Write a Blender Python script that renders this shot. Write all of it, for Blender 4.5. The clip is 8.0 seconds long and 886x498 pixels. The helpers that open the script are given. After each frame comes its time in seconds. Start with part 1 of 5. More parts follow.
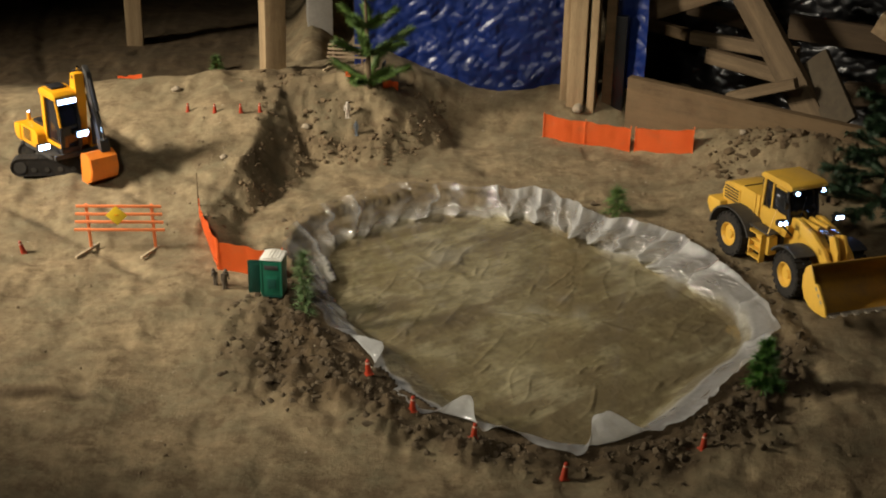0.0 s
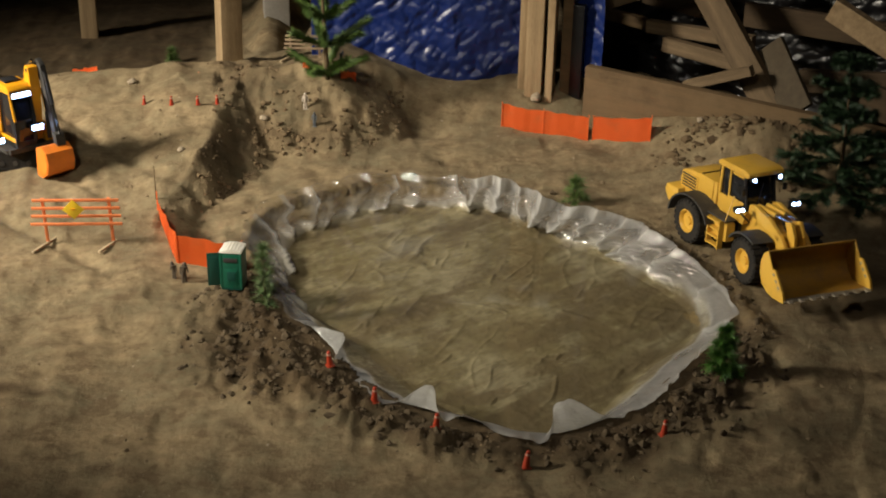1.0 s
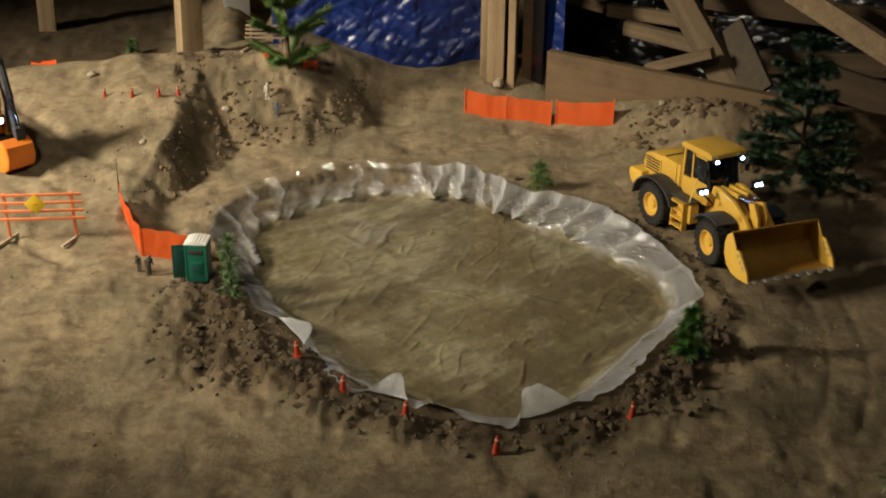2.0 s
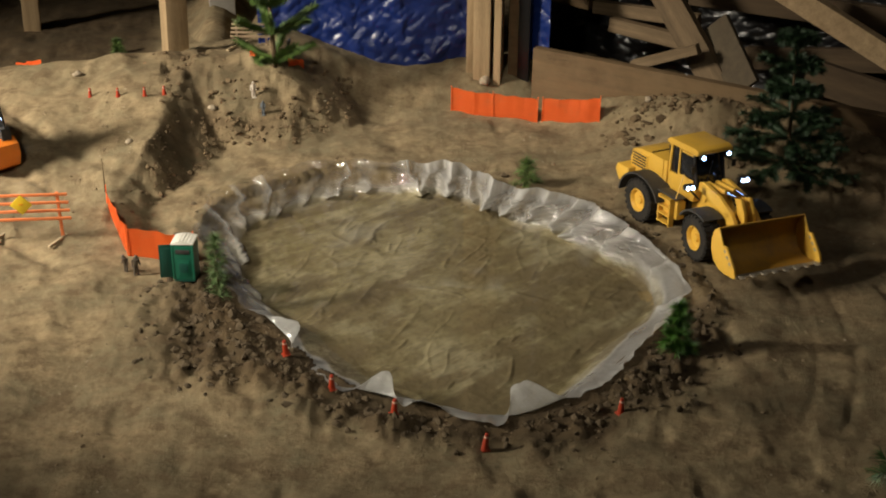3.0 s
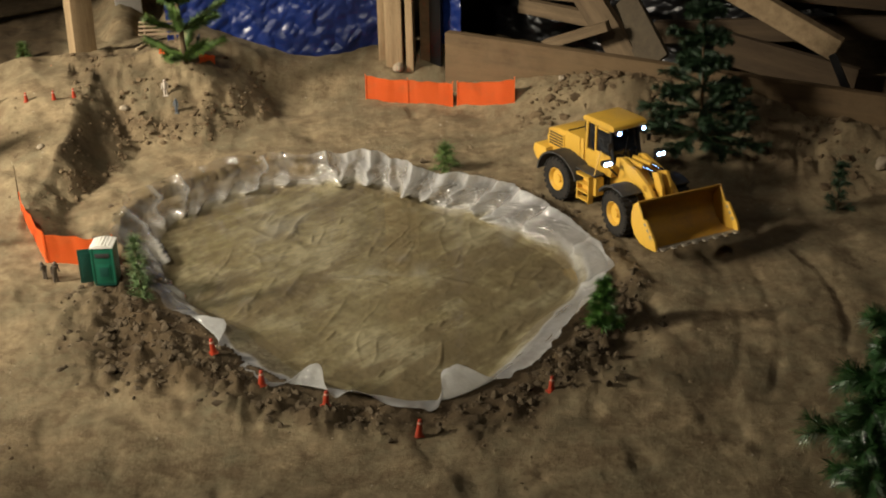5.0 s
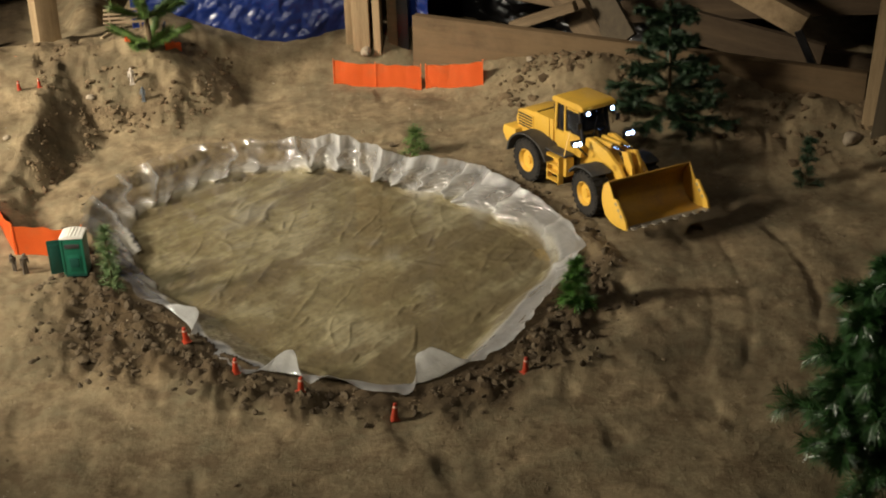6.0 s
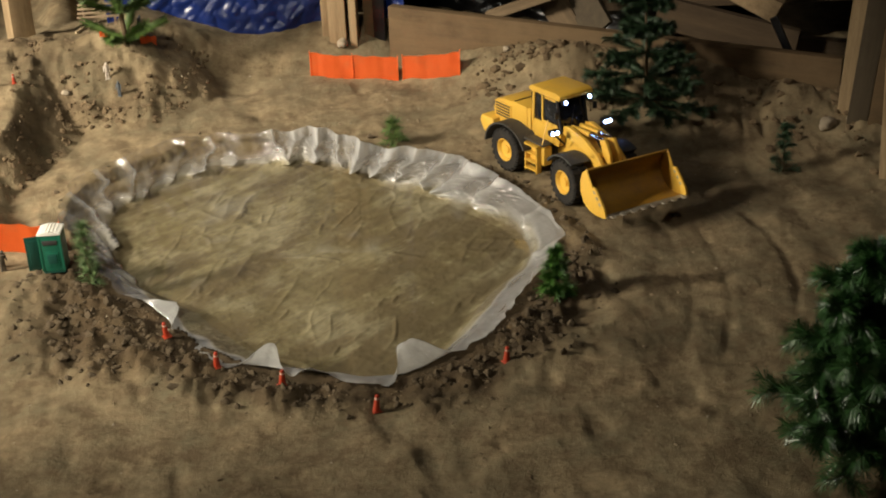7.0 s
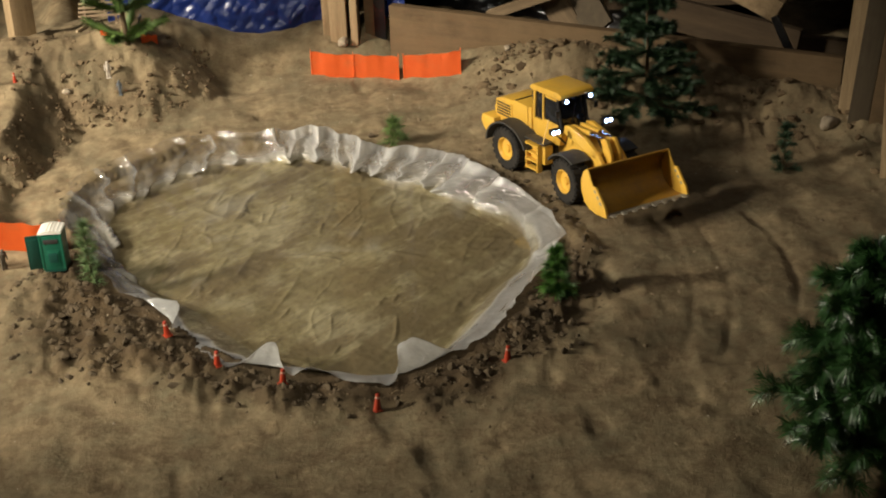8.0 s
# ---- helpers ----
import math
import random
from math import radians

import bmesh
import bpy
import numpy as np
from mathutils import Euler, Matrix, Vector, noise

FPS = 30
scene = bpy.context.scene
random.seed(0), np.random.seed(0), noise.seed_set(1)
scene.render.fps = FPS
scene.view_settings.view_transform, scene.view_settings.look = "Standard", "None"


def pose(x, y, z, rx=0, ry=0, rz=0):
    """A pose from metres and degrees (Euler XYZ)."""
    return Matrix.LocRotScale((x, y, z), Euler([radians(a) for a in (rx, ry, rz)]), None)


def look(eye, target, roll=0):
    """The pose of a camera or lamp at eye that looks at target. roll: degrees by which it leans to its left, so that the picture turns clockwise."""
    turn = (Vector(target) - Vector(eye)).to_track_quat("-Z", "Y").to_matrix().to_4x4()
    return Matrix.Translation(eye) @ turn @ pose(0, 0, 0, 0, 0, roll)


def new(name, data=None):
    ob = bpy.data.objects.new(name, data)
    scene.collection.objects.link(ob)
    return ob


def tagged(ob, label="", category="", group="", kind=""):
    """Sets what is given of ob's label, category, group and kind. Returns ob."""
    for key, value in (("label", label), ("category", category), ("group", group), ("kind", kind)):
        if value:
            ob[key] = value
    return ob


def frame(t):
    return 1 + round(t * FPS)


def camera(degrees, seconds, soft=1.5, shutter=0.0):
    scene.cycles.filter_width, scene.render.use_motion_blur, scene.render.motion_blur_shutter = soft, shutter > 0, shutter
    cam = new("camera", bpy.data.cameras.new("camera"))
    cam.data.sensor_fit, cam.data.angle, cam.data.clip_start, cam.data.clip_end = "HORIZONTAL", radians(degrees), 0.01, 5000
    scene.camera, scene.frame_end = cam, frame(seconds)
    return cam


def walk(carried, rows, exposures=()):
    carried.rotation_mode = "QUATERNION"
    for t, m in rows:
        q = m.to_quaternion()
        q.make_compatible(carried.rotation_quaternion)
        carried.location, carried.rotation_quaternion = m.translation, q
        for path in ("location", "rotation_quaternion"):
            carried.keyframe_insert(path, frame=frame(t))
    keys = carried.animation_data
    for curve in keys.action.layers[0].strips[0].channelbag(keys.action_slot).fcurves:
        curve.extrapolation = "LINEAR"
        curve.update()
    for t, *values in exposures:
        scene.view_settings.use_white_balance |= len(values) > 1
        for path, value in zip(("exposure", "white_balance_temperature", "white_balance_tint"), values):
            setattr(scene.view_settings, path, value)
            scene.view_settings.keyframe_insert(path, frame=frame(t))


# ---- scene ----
cam = camera(37.0, 8.0, soft=1.95)
EYE = (0.0, 0.0, 1.45)
# seconds, then the turn in degrees: up from straight down, lean, pan
TURNS = [
    (0, 65.997, -0.914, 0.407), (0.5, 65.975, -1.192, 0.377), (1, 65.609, -1.008, -1.449), (1.5, 65.192, -0.648, -2.973),
    (1.7, 65.137, -0.623, -3.072), (2.8, 64.997, -0.414, -3.937), (3, 64.987, -0.412, -3.948), (3.5, 64.917, 0.014, -5.167),
    (4, 64.929, 0.203, -5.919), (4.5, 64.693, 0.877, -7.845), (4.7, 64.635, 0.908, -7.898), (5.8, 63.648, 1.588, -9.926),
    (6, 63.636, 1.595, -9.936), (6.5, 63.335, 1.820, -10.652), (7, 63.196, 1.979, -11.116), (7.5, 63.194, 1.968, -11.094),
    (8, 63.157, 1.957, -11.069),
]
walk(cam, [(t, pose(*EYE, rx, ry, rz)) for t, rx, ry, rz in TURNS],
     exposures=[(0.0, -0.47), (1.7, -0.40), (4.5, -0.18), (6.0, -0.03), (8.0, 0.04)])

# ---- light: two unseen lamps at the left, two added fills, a near-black shell around ----
world = bpy.data.worlds.new("world")
scene.world = world
world.use_nodes = True
world.node_tree.nodes["Background"].inputs["Color"].default_value = (1.0, 0.86, 0.66, 1)
world.node_tree.nodes["Background"].inputs["Strength"].default_value = 0.005


def lamp(name, kind, energy, colour, place, target, size=0.1, cone=60, blend=0.5):
    data = bpy.data.lights.new(name, kind)
    data.energy, data.color = energy, colour
    if kind == "SPOT":
        data.spot_size, data.spot_blend, data.shadow_soft_size = radians(cone), blend, size
    else:
        data.shape, data.size = "DISK", size
    ob = new(name, data)
    ob.matrix_world = look(place, target)
    return ob


lamp("work_lamp", "SPOT", 3100, (1.0, 0.90, 0.73), (-4.4, 2.3, 2.6), (-1.0, 3.75, 0.0), size=0.5, cone=46, blend=1.0)
# fill added to brighten pond, mound and tarpaulin; no such lamp is seen
lamp("middle_fill", "SPOT", 320, (1.0, 0.92, 0.74), (-1.0, 0.5, 2.6), (-0.1, 3.45, 0.0), size=0.12, cone=38, blend=1.0)
lamp("front_lamp", "SPOT", 615, (1.0, 0.92, 0.74), (-2.9, 2.5, 1.2), (1.9, 2.05, 0.14), size=0.08, cone=35, blend=1.0)
# overhead fill added for the dim right side, without a known source
lamp("overhead_fill", "AREA", 6.0, (1.0, 0.9, 0.77), (1.3, 2.0, 2.6), (1.4, 2.8, 0.0), size=0.3)

# ---- materials ----


def nodes_of(m):
    m.use_nodes = True
    return m.node_tree.nodes, m.node_tree.links


def ramp(nodes, links, source, stops):
    r = nodes.new("ShaderNodeValToRGB")
    while len(r.color_ramp.elements) < len(stops):
        r.color_ramp.elements.new(0.5)
    for e, (at, c) in zip(r.color_ramp.elements, stops):
        e.position, e.color = at, (*c, 1)
    links.new(source, r.inputs[0])
    return r.outputs[0]


def noise_of(nodes, links, coords, scale, detail=4.0, rough=0.6, stretch=None):
    n = nodes.new("ShaderNodeTexNoise")
    n.inputs["Scale"].default_value, n.inputs["Detail"].default_value, n.inputs["Roughness"].default_value = scale, detail, rough
    if stretch:
        mp = nodes.new("ShaderNodeMapping")
        mp.inputs["Scale"].default_value = stretch
        links.new(coords, mp.inputs[0])
        coords = mp.outputs[0]
    links.new(coords, n.inputs["Vector"])
    return n.outputs["Fac"]


def mixed(nodes, links, fac, a, b, how="MIX"):
    m = nodes.new("ShaderNodeMix")
    m.data_type, m.blend_type = "RGBA", how
    for value, socket in ((fac, m.inputs[0]), (a, m.inputs[6]), (b, m.inputs[7])):
        if isinstance(value, (int, float)):
            socket.default_value = value
        elif isinstance(value, tuple):
            socket.default_value = (*value, 1)
        else:
            links.new(value, socket)
    return m.outputs[2]


def surface(name, light, dark, scale=20.0, fine=150.0, rough=0.6, metal=0.0, bump=0.2, stretch=None, dirt=None, dirt_amount=0.5, coat=0.0, depth=0.002):
    """A base colour between dark and light at two scales, with fine relief and, where given, patches of dirt."""
    m = bpy.data.materials.new(name)
    nodes, links = nodes_of(m)
    bsdf = nodes["Principled BSDF"]
    at = nodes.new("ShaderNodeTexCoord").outputs["Object"]
    big = noise_of(nodes, links, at, scale, 5, 0.6, stretch)
    small = noise_of(nodes, links, at, fine, 4, 0.7, stretch)
    colour = ramp(nodes, links, big, [(0.3, dark), (0.7, light)])
    colour = mixed(nodes, links, 0.35, colour, ramp(nodes, links, small, [(0.3, dark), (0.7, light)]))
    if dirt:
        worn = noise_of(nodes, links, at, scale * 1.7, 6, 0.7)
        mask = ramp(nodes, links, worn, [(0.62 - 0.25 * dirt_amount, (0, 0, 0)), (0.75, (dirt_amount,) * 3)])
        colour = mixed(nodes, links, mask, colour, dirt)
    links.new(colour, bsdf.inputs["Base Color"])
    links.new(ramp(nodes, links, big, [(0.2, (max(0.02, rough - 0.1),) * 3), (0.8, (min(1, rough + 0.1),) * 3)]), bsdf.inputs["Roughness"])
    bsdf.inputs["Metallic"].default_value = metal
    bsdf.inputs["Specular IOR Level"].default_value = 0.15 if rough >= 0.75 else 0.5
    bsdf.inputs["Coat Weight"].default_value = coat
    if bump:
        b = nodes.new("ShaderNodeBump")
        b.inputs["Strength"].default_value, b.inputs["Distance"].default_value = bump, depth
        links.new(small, b.inputs["Height"])
        links.new(b.outputs[0], bsdf.inputs["Normal"])
    return m


def make_dirt(name, tint=1.0):
    m = bpy.data.materials.new(name)
    nodes, links = nodes_of(m)
    bsdf = nodes["Principled BSDF"]
    at = nodes.new("ShaderNodeTexCoord").outputs["Object"]
    patches = noise_of(nodes, links, at, 5.0, 6, 0.65)
    clumps = noise_of(nodes, links, at, 22.0, 6, 0.65)
    grain = noise_of(nodes, links, at, 220.0, 5, 0.7)
    base = ramp(nodes, links, patches, [(0.38, (0.165 * tint, 0.138 * tint, 0.082 * tint)), (0.62, (0.29 * tint, 0.217 * tint, 0.124 * tint))])
    base = mixed(nodes, links, ramp(nodes, links, clumps, [(0.35, (0.75, 0.75, 0.75)), (0.62, (0, 0, 0))]), base, (0.135 * tint, 0.096 * tint, 0.054 * tint))
    mottle = noise_of(nodes, links, at, 12.0, 7, 0.72)
    base = mixed(nodes, links, ramp(nodes, links, mottle, [(0.40, (0.78, 0.78, 0.78)), (0.48, (0, 0, 0))]), base, (0.125 * tint, 0.087 * tint, 0.048 * tint))
    base = mixed(nodes, links, ramp(nodes, links, mottle, [(0.55, (0, 0, 0)), (0.64, (0.5, 0.5, 0.5))]), base, (0.30 * tint, 0.229 * tint, 0.135 * tint))
    crumbs = noise_of(nodes, links, at, 65.0, 5, 0.7)
    base = mixed(nodes, links, ramp(nodes, links, crumbs, [(0.32, (0.3, 0.3, 0.3)), (0.50, (0, 0, 0))]), base, (0.11, 0.080, 0.047))
    base = mixed(nodes, links, ramp(nodes, links, crumbs, [(0.56, (0, 0, 0)), (0.72, (0.25, 0.25, 0.25))]), base, (0.34, 0.265, 0.17))
    base = mixed(nodes, links, 0.06, base, ramp(nodes, links, grain, [(0.3, (0.09, 0.064, 0.038)), (0.7, (0.40, 0.31, 0.20))]))
    # attribute darkens damp soil and also spots that lie in shade
    damp_shade = nodes.new("ShaderNodeAttribute")
    damp_shade.attribute_name = "damp_shade"
    wet_shaded = mixed(nodes, links, 1.0, base, (0.34, 0.31, 0.285), "MULTIPLY")
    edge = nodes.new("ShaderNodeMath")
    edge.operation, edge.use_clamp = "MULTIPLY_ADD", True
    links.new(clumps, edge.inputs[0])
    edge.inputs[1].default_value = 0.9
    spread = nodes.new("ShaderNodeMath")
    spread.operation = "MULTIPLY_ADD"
    links.new(damp_shade.outputs["Fac"], spread.inputs[0])
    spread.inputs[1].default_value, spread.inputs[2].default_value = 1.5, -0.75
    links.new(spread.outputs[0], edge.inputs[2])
    base = mixed(nodes, links, edge.outputs[0], base, wet_shaded)
    links.new(base, bsdf.inputs["Base Color"])
    bsdf.inputs["Roughness"].default_value = 0.95
    bsdf.inputs["Specular IOR Level"].default_value = 0.2
    both = nodes.new("ShaderNodeMath")
    both.operation = "MULTIPLY_ADD"
    links.new(clumps, both.inputs[0])
    both.inputs[1].default_value = 1.2
    rough = nodes.new("ShaderNodeMath")
    rough.operation = "MULTIPLY_ADD"
    links.new(crumbs, rough.inputs[0])
    rough.inputs[1].default_value = 0.55
    fines = nodes.new("ShaderNodeMath")
    fines.operation = "MULTIPLY"
    links.new(grain, fines.inputs[0])
    fines.inputs[1].default_value = 0.4
    links.new(fines.outputs[0], rough.inputs[2])
    links.new(rough.outputs[0], both.inputs[2])
    b = nodes.new("ShaderNodeBump")
    b.inputs["Strength"].default_value, b.inputs["Distance"].default_value = 0.75, 0.006
    links.new(both.outputs[0], b.inputs["Height"])
    links.new(b.outputs[0], bsdf.inputs["Normal"])
    return m


def make_film(name, body, rough, relief=0.006, grain=26.0, fine_relief=0.0015):
    """Opaque woven sheeting with a glossy crumpled skin."""
    m = bpy.data.materials.new(name)
    nodes, links = nodes_of(m)
    bsdf = nodes["Principled BSDF"]
    at = nodes.new("ShaderNodeTexCoord").outputs["Object"]
    crumple = noise_of(nodes, links, at, grain, 4, 0.6)
    fine = noise_of(nodes, links, at, 95.0, 3, 0.6)
    links.new(ramp(nodes, links, crumple, [(0.3, tuple(0.75 * c for c in body)), (0.7, body)]), bsdf.inputs["Base Color"])
    bsdf.inputs["Roughness"].default_value = rough
    b = nodes.new("ShaderNodeBump")
    b.inputs["Strength"].default_value, b.inputs["Distance"].default_value = 0.6, relief
    links.new(crumple, b.inputs["Height"])
    b2 = nodes.new("ShaderNodeBump")
    b2.inputs["Strength"].default_value, b2.inputs["Distance"].default_value = 0.4, fine_relief
    links.new(fine, b2.inputs["Height"])
    links.new(b.outputs[0], b2.inputs["Normal"])
    links.new(b2.outputs[0], bsdf.inputs["Normal"])
    return m


def make_liner():
    """Clear sheeting: light goes through in part, the rest meets a glossy skin; silt lies on the floor of it."""
    m = bpy.data.materials.new("clear_plastic_liner")
    nodes, links = nodes_of(m)
    bsdf = nodes["Principled BSDF"]
    at = nodes.new("ShaderNodeTexCoord").outputs["Object"]
    silt, sheer = nodes.new("ShaderNodeAttribute"), nodes.new("ShaderNodeAttribute")
    silt.attribute_name, sheer.attribute_name = "silt", "sheer"
    crumple = noise_of(nodes, links, at, 21.0, 4, 0.6)
    fine = noise_of(nodes, links, at, 62.0, 3, 0.6)
    film = ramp(nodes, links, crumple, [(0.3, (0.60, 0.60, 0.59)), (0.7, (0.78, 0.78, 0.77))])
    stain = noise_of(nodes, links, at, 4.5, 5, 0.6)
    mud = ramp(nodes, links, stain, [(0.36, (0.105, 0.078, 0.030)), (0.48, (0.148, 0.123, 0.060)), (0.62, (0.228, 0.203, 0.132))])
    turn = nodes.new("ShaderNodeMapping")
    turn.inputs["Rotation"].default_value = (0, 0, radians(-38))
    links.new(at, turn.inputs[0])
    streak = noise_of(nodes, links, turn.outputs[0], 11.0, 6, 0.62, (0.32, 1.0, 1.0))
    mud = mixed(nodes, links, ramp(nodes, links, streak, [(0.42, (0.85, 0.85, 0.85)), (0.52, (0, 0, 0))]), mud, (0.092, 0.066, 0.027))
    mud = mixed(nodes, links, ramp(nodes, links, streak, [(0.56, (0, 0, 0)), (0.70, (0.5, 0.5, 0.5))]), mud, (0.32, 0.29, 0.19))
    threads = noise_of(nodes, links, turn.outputs[0], 38.0, 6, 0.72, (0.5, 1.0, 1.0))
    mud = mixed(nodes, links, ramp(nodes, links, threads, [(0.36, (0.6, 0.6, 0.6)), (0.5, (0, 0, 0))]), mud, (0.080, 0.061, 0.027))
    mud = mixed(nodes, links, ramp(nodes, links, threads, [(0.57, (0, 0, 0)), (0.70, (0.5, 0.5, 0.5))]), mud, (0.32, 0.29, 0.18))
    links.new(mixed(nodes, links, silt.outputs["Fac"], film, mud), bsdf.inputs["Base Color"])
    bsdf.inputs["Roughness"].default_value, bsdf.inputs["Specular IOR Level"].default_value = 0.9, 0.0
    gloss, facing, coat = nodes.new("ShaderNodeBsdfGlossy"), nodes.new("ShaderNodeLayerWeight"), nodes.new("ShaderNodeMixShader")
    gloss.inputs["Color"].default_value = (1, 1, 1, 1)
    links.new(ramp(nodes, links, fine, [(0.3, (0.06, 0.06, 0.06)), (0.7, (0.13, 0.13, 0.13))]), gloss.inputs["Roughness"])
    b = nodes.new("ShaderNodeBump")
    b.inputs["Strength"].default_value, b.inputs["Distance"].default_value = 0.6, 0.011
    links.new(crumple, b.inputs["Height"])
    b2 = nodes.new("ShaderNodeBump")
    b2.inputs["Strength"].default_value, b2.inputs["Distance"].default_value = 0.4, 0.0030
    links.new(fine, b2.inputs["Height"])
    links.new(b.outputs[0], b2.inputs["Normal"])
    b3 = nodes.new("ShaderNodeBump")
    b3.inputs["Distance"].default_value = 0.006
    links.new(ramp(nodes, links, silt.outputs["Fac"], [(0.3, (0, 0, 0)), (0.9, (0.55, 0.55, 0.55))]), b3.inputs["Strength"])
    links.new(threads, b3.inputs["Height"])
    links.new(b2.outputs[0], b3.inputs["Normal"])
    links.new(b3.outputs[0], bsdf.inputs["Normal"])
    b4 = nodes.new("ShaderNodeBump")
    b4.inputs["Strength"].default_value, b4.inputs["Distance"].default_value = 0.95, 0.009
    links.new(noise_of(nodes, links, at, 55.0, 3, 0.55), b4.inputs["Height"])
    links.new(b2.outputs[0], b4.inputs["Normal"])
    links.new(b4.outputs[0], gloss.inputs["Normal"])
    clear, mix = nodes.new("ShaderNodeBsdfTransparent"), nodes.new("ShaderNodeMixShader")
    clear.inputs[0].default_value = (0.9, 0.89, 0.86, 1)
    patchy = ramp(nodes, links, noise_of(nodes, links, at, 9.0, 4, 0.6), [(0.35, (0.85, 0.85, 0.85)), (0.65, (1.1, 1.1, 1.1))])
    links.new(mixed(nodes, links, 1.0, sheer.outputs["Fac"], patchy, "MULTIPLY"), mix.inputs[0])
    glow, soft = nodes.new("ShaderNodeBsdfTranslucent"), nodes.new("ShaderNodeMixShader")
    glow.inputs["Color"].default_value = (0.62, 0.60, 0.56, 1)
    links.new(ramp(nodes, links, silt.outputs["Fac"], [(0.1, (0.5, 0.5, 0.5)), (0.8, (0, 0, 0))]), soft.inputs[0])
    links.new(bsdf.outputs[0], soft.inputs[1])
    links.new(glow.outputs[0], soft.inputs[2])
    links.new(soft.outputs[0], mix.inputs[1])
    links.new(clear.outputs[0], mix.inputs[2])
    sheen = ramp(nodes, links, facing.outputs["Facing"], [(0.0, (0.16, 0.16, 0.16)), (0.45, (0.19, 0.19, 0.19)), (0.8, (0.32, 0.32, 0.32)), (1.0, (0.9, 0.9, 0.9))])
    links.new(mixed(nodes, links, 1.0, sheen, ramp(nodes, links, silt.outputs["Fac"], [(0.3, (1, 1, 1)), (0.9, (0.35, 0.35, 0.35))]), "MULTIPLY"), coat.inputs[0])
    links.new(mix.outputs[0], coat.inputs[1])
    links.new(gloss.outputs[0], coat.inputs[2])
    links.new(coat.outputs[0], nodes["Material Output"].inputs["Surface"])
    return m


def make_water():
    m = bpy.data.materials.new("muddy_water")
    nodes, links = nodes_of(m)
    nodes.remove(nodes["Principled BSDF"])
    clear, gloss = nodes.new("ShaderNodeBsdfTransparent"), nodes.new("ShaderNodeBsdfGlossy")
    clear.inputs[0].default_value = (0.90, 0.86, 0.76, 1)
    gloss.inputs["Roughness"].default_value = 0.03
    fres, mix = nodes.new("ShaderNodeFresnel"), nodes.new("ShaderNodeMixShader")
    fres.inputs[0].default_value = 1.33
    at = nodes.new("ShaderNodeTexCoord").outputs["Object"]
    b = nodes.new("ShaderNodeBump")
    b.inputs["Strength"].default_value, b.inputs["Distance"].default_value = 0.12, 0.004
    links.new(noise_of(nodes, links, at, 18.0, 3, 0.5), b.inputs["Height"])
    links.new(b.outputs[0], gloss.inputs["Normal"])
    links.new(fres.outputs[0], mix.inputs[0])
    links.new(clear.outputs[0], mix.inputs[1])
    links.new(gloss.outputs[0], mix.inputs[2])
    links.new(mix.outputs[0], nodes["Material Output"].inputs["Surface"])
    return m


def make_glow(name, colour, strength):
    m = bpy.data.materials.new(name)
    nodes, links = nodes_of(m)
    bsdf = nodes["Principled BSDF"]
    bsdf.inputs["Base Color"].default_value = (0.8, 0.85, 0.9, 1)
    bsdf.inputs["Emission Color"].default_value = (*colour, 1)
    bsdf.inputs["Emission Strength"].default_value = strength
    return m


def make_leaf(name, light, dark, rough=0.6):
    """Needles: each one takes its own tone."""
    m = bpy.data.materials.new(name)
    nodes, links = nodes_of(m)
    bsdf = nodes["Principled BSDF"]
    geo = nodes.new("ShaderNodeNewGeometry")
    at = nodes.new("ShaderNodeTexCoord").outputs["Object"]
    own = ramp(nodes, links, geo.outputs["Random Per Island"], [(0.0, dark), (0.85, light), (1.0, tuple(1.6 * c for c in light))])
    colour = mixed(nodes, links, 0.35, own, ramp(nodes, links, noise_of(nodes, links, at, 18.0), [(0.35, dark), (0.65, light)]))
    links.new(colour, bsdf.inputs["Base Color"])
    bsdf.inputs["Roughness"].default_value = rough
    bsdf.inputs["Subsurface Weight"].default_value = 0.0
    return m


DIRT = make_dirt("packed_dirt")
GRIT = surface("fine_grit", (0.23, 0.172, 0.108), (0.10, 0.073, 0.044), 40, 200, 0.95, bump=0.4, depth=0.002)
CLOD = surface("loose_soil", (0.115, 0.086, 0.054), (0.048, 0.035, 0.022), 14, 160, 0.95, bump=0.6, depth=0.004)
CLOD_WARM = surface("dry_soil_clod", (0.165, 0.116, 0.066), (0.07, 0.048, 0.028), 16, 150, 0.95, bump=0.6, depth=0.004)
PALE_STONE = surface("pale_stone", (0.38, 0.32, 0.24), (0.22, 0.175, 0.12), 12, 120, 0.85, bump=0.5, depth=0.003)
LINER = make_liner()
BLACK_SHEET = make_film("black_plastic_sheet", (0.006, 0.006, 0.007), 0.3, relief=0.006, grain=14.0)
TARP = make_film("blue_tarpaulin", (0.004, 0.016, 0.105), 0.36, relief=0.006, grain=17.0, fine_relief=0.0012)
WATER = make_water()
YELLOW = surface("yellow_machine_paint", (0.70, 0.415, 0.055), (0.60, 0.35, 0.05), 12, 90, 0.38, bump=0.08, dirt=(0.22, 0.15, 0.08), dirt_amount=0.35, coat=0.2)
AMBER = surface("amber_machine_paint", (0.78, 0.36, 0.012), (0.68, 0.30, 0.01), 12, 90, 0.35, bump=0.08, dirt=(0.25, 0.15, 0.06), dirt_amount=0.25, coat=0.2)
BUCKET_ORANGE = surface("orange_bucket_paint", (0.80, 0.22, 0.02), (0.62, 0.16, 0.015), 16, 110, 0.45, bump=0.1, dirt=(0.25, 0.16, 0.08), dirt_amount=0.5)
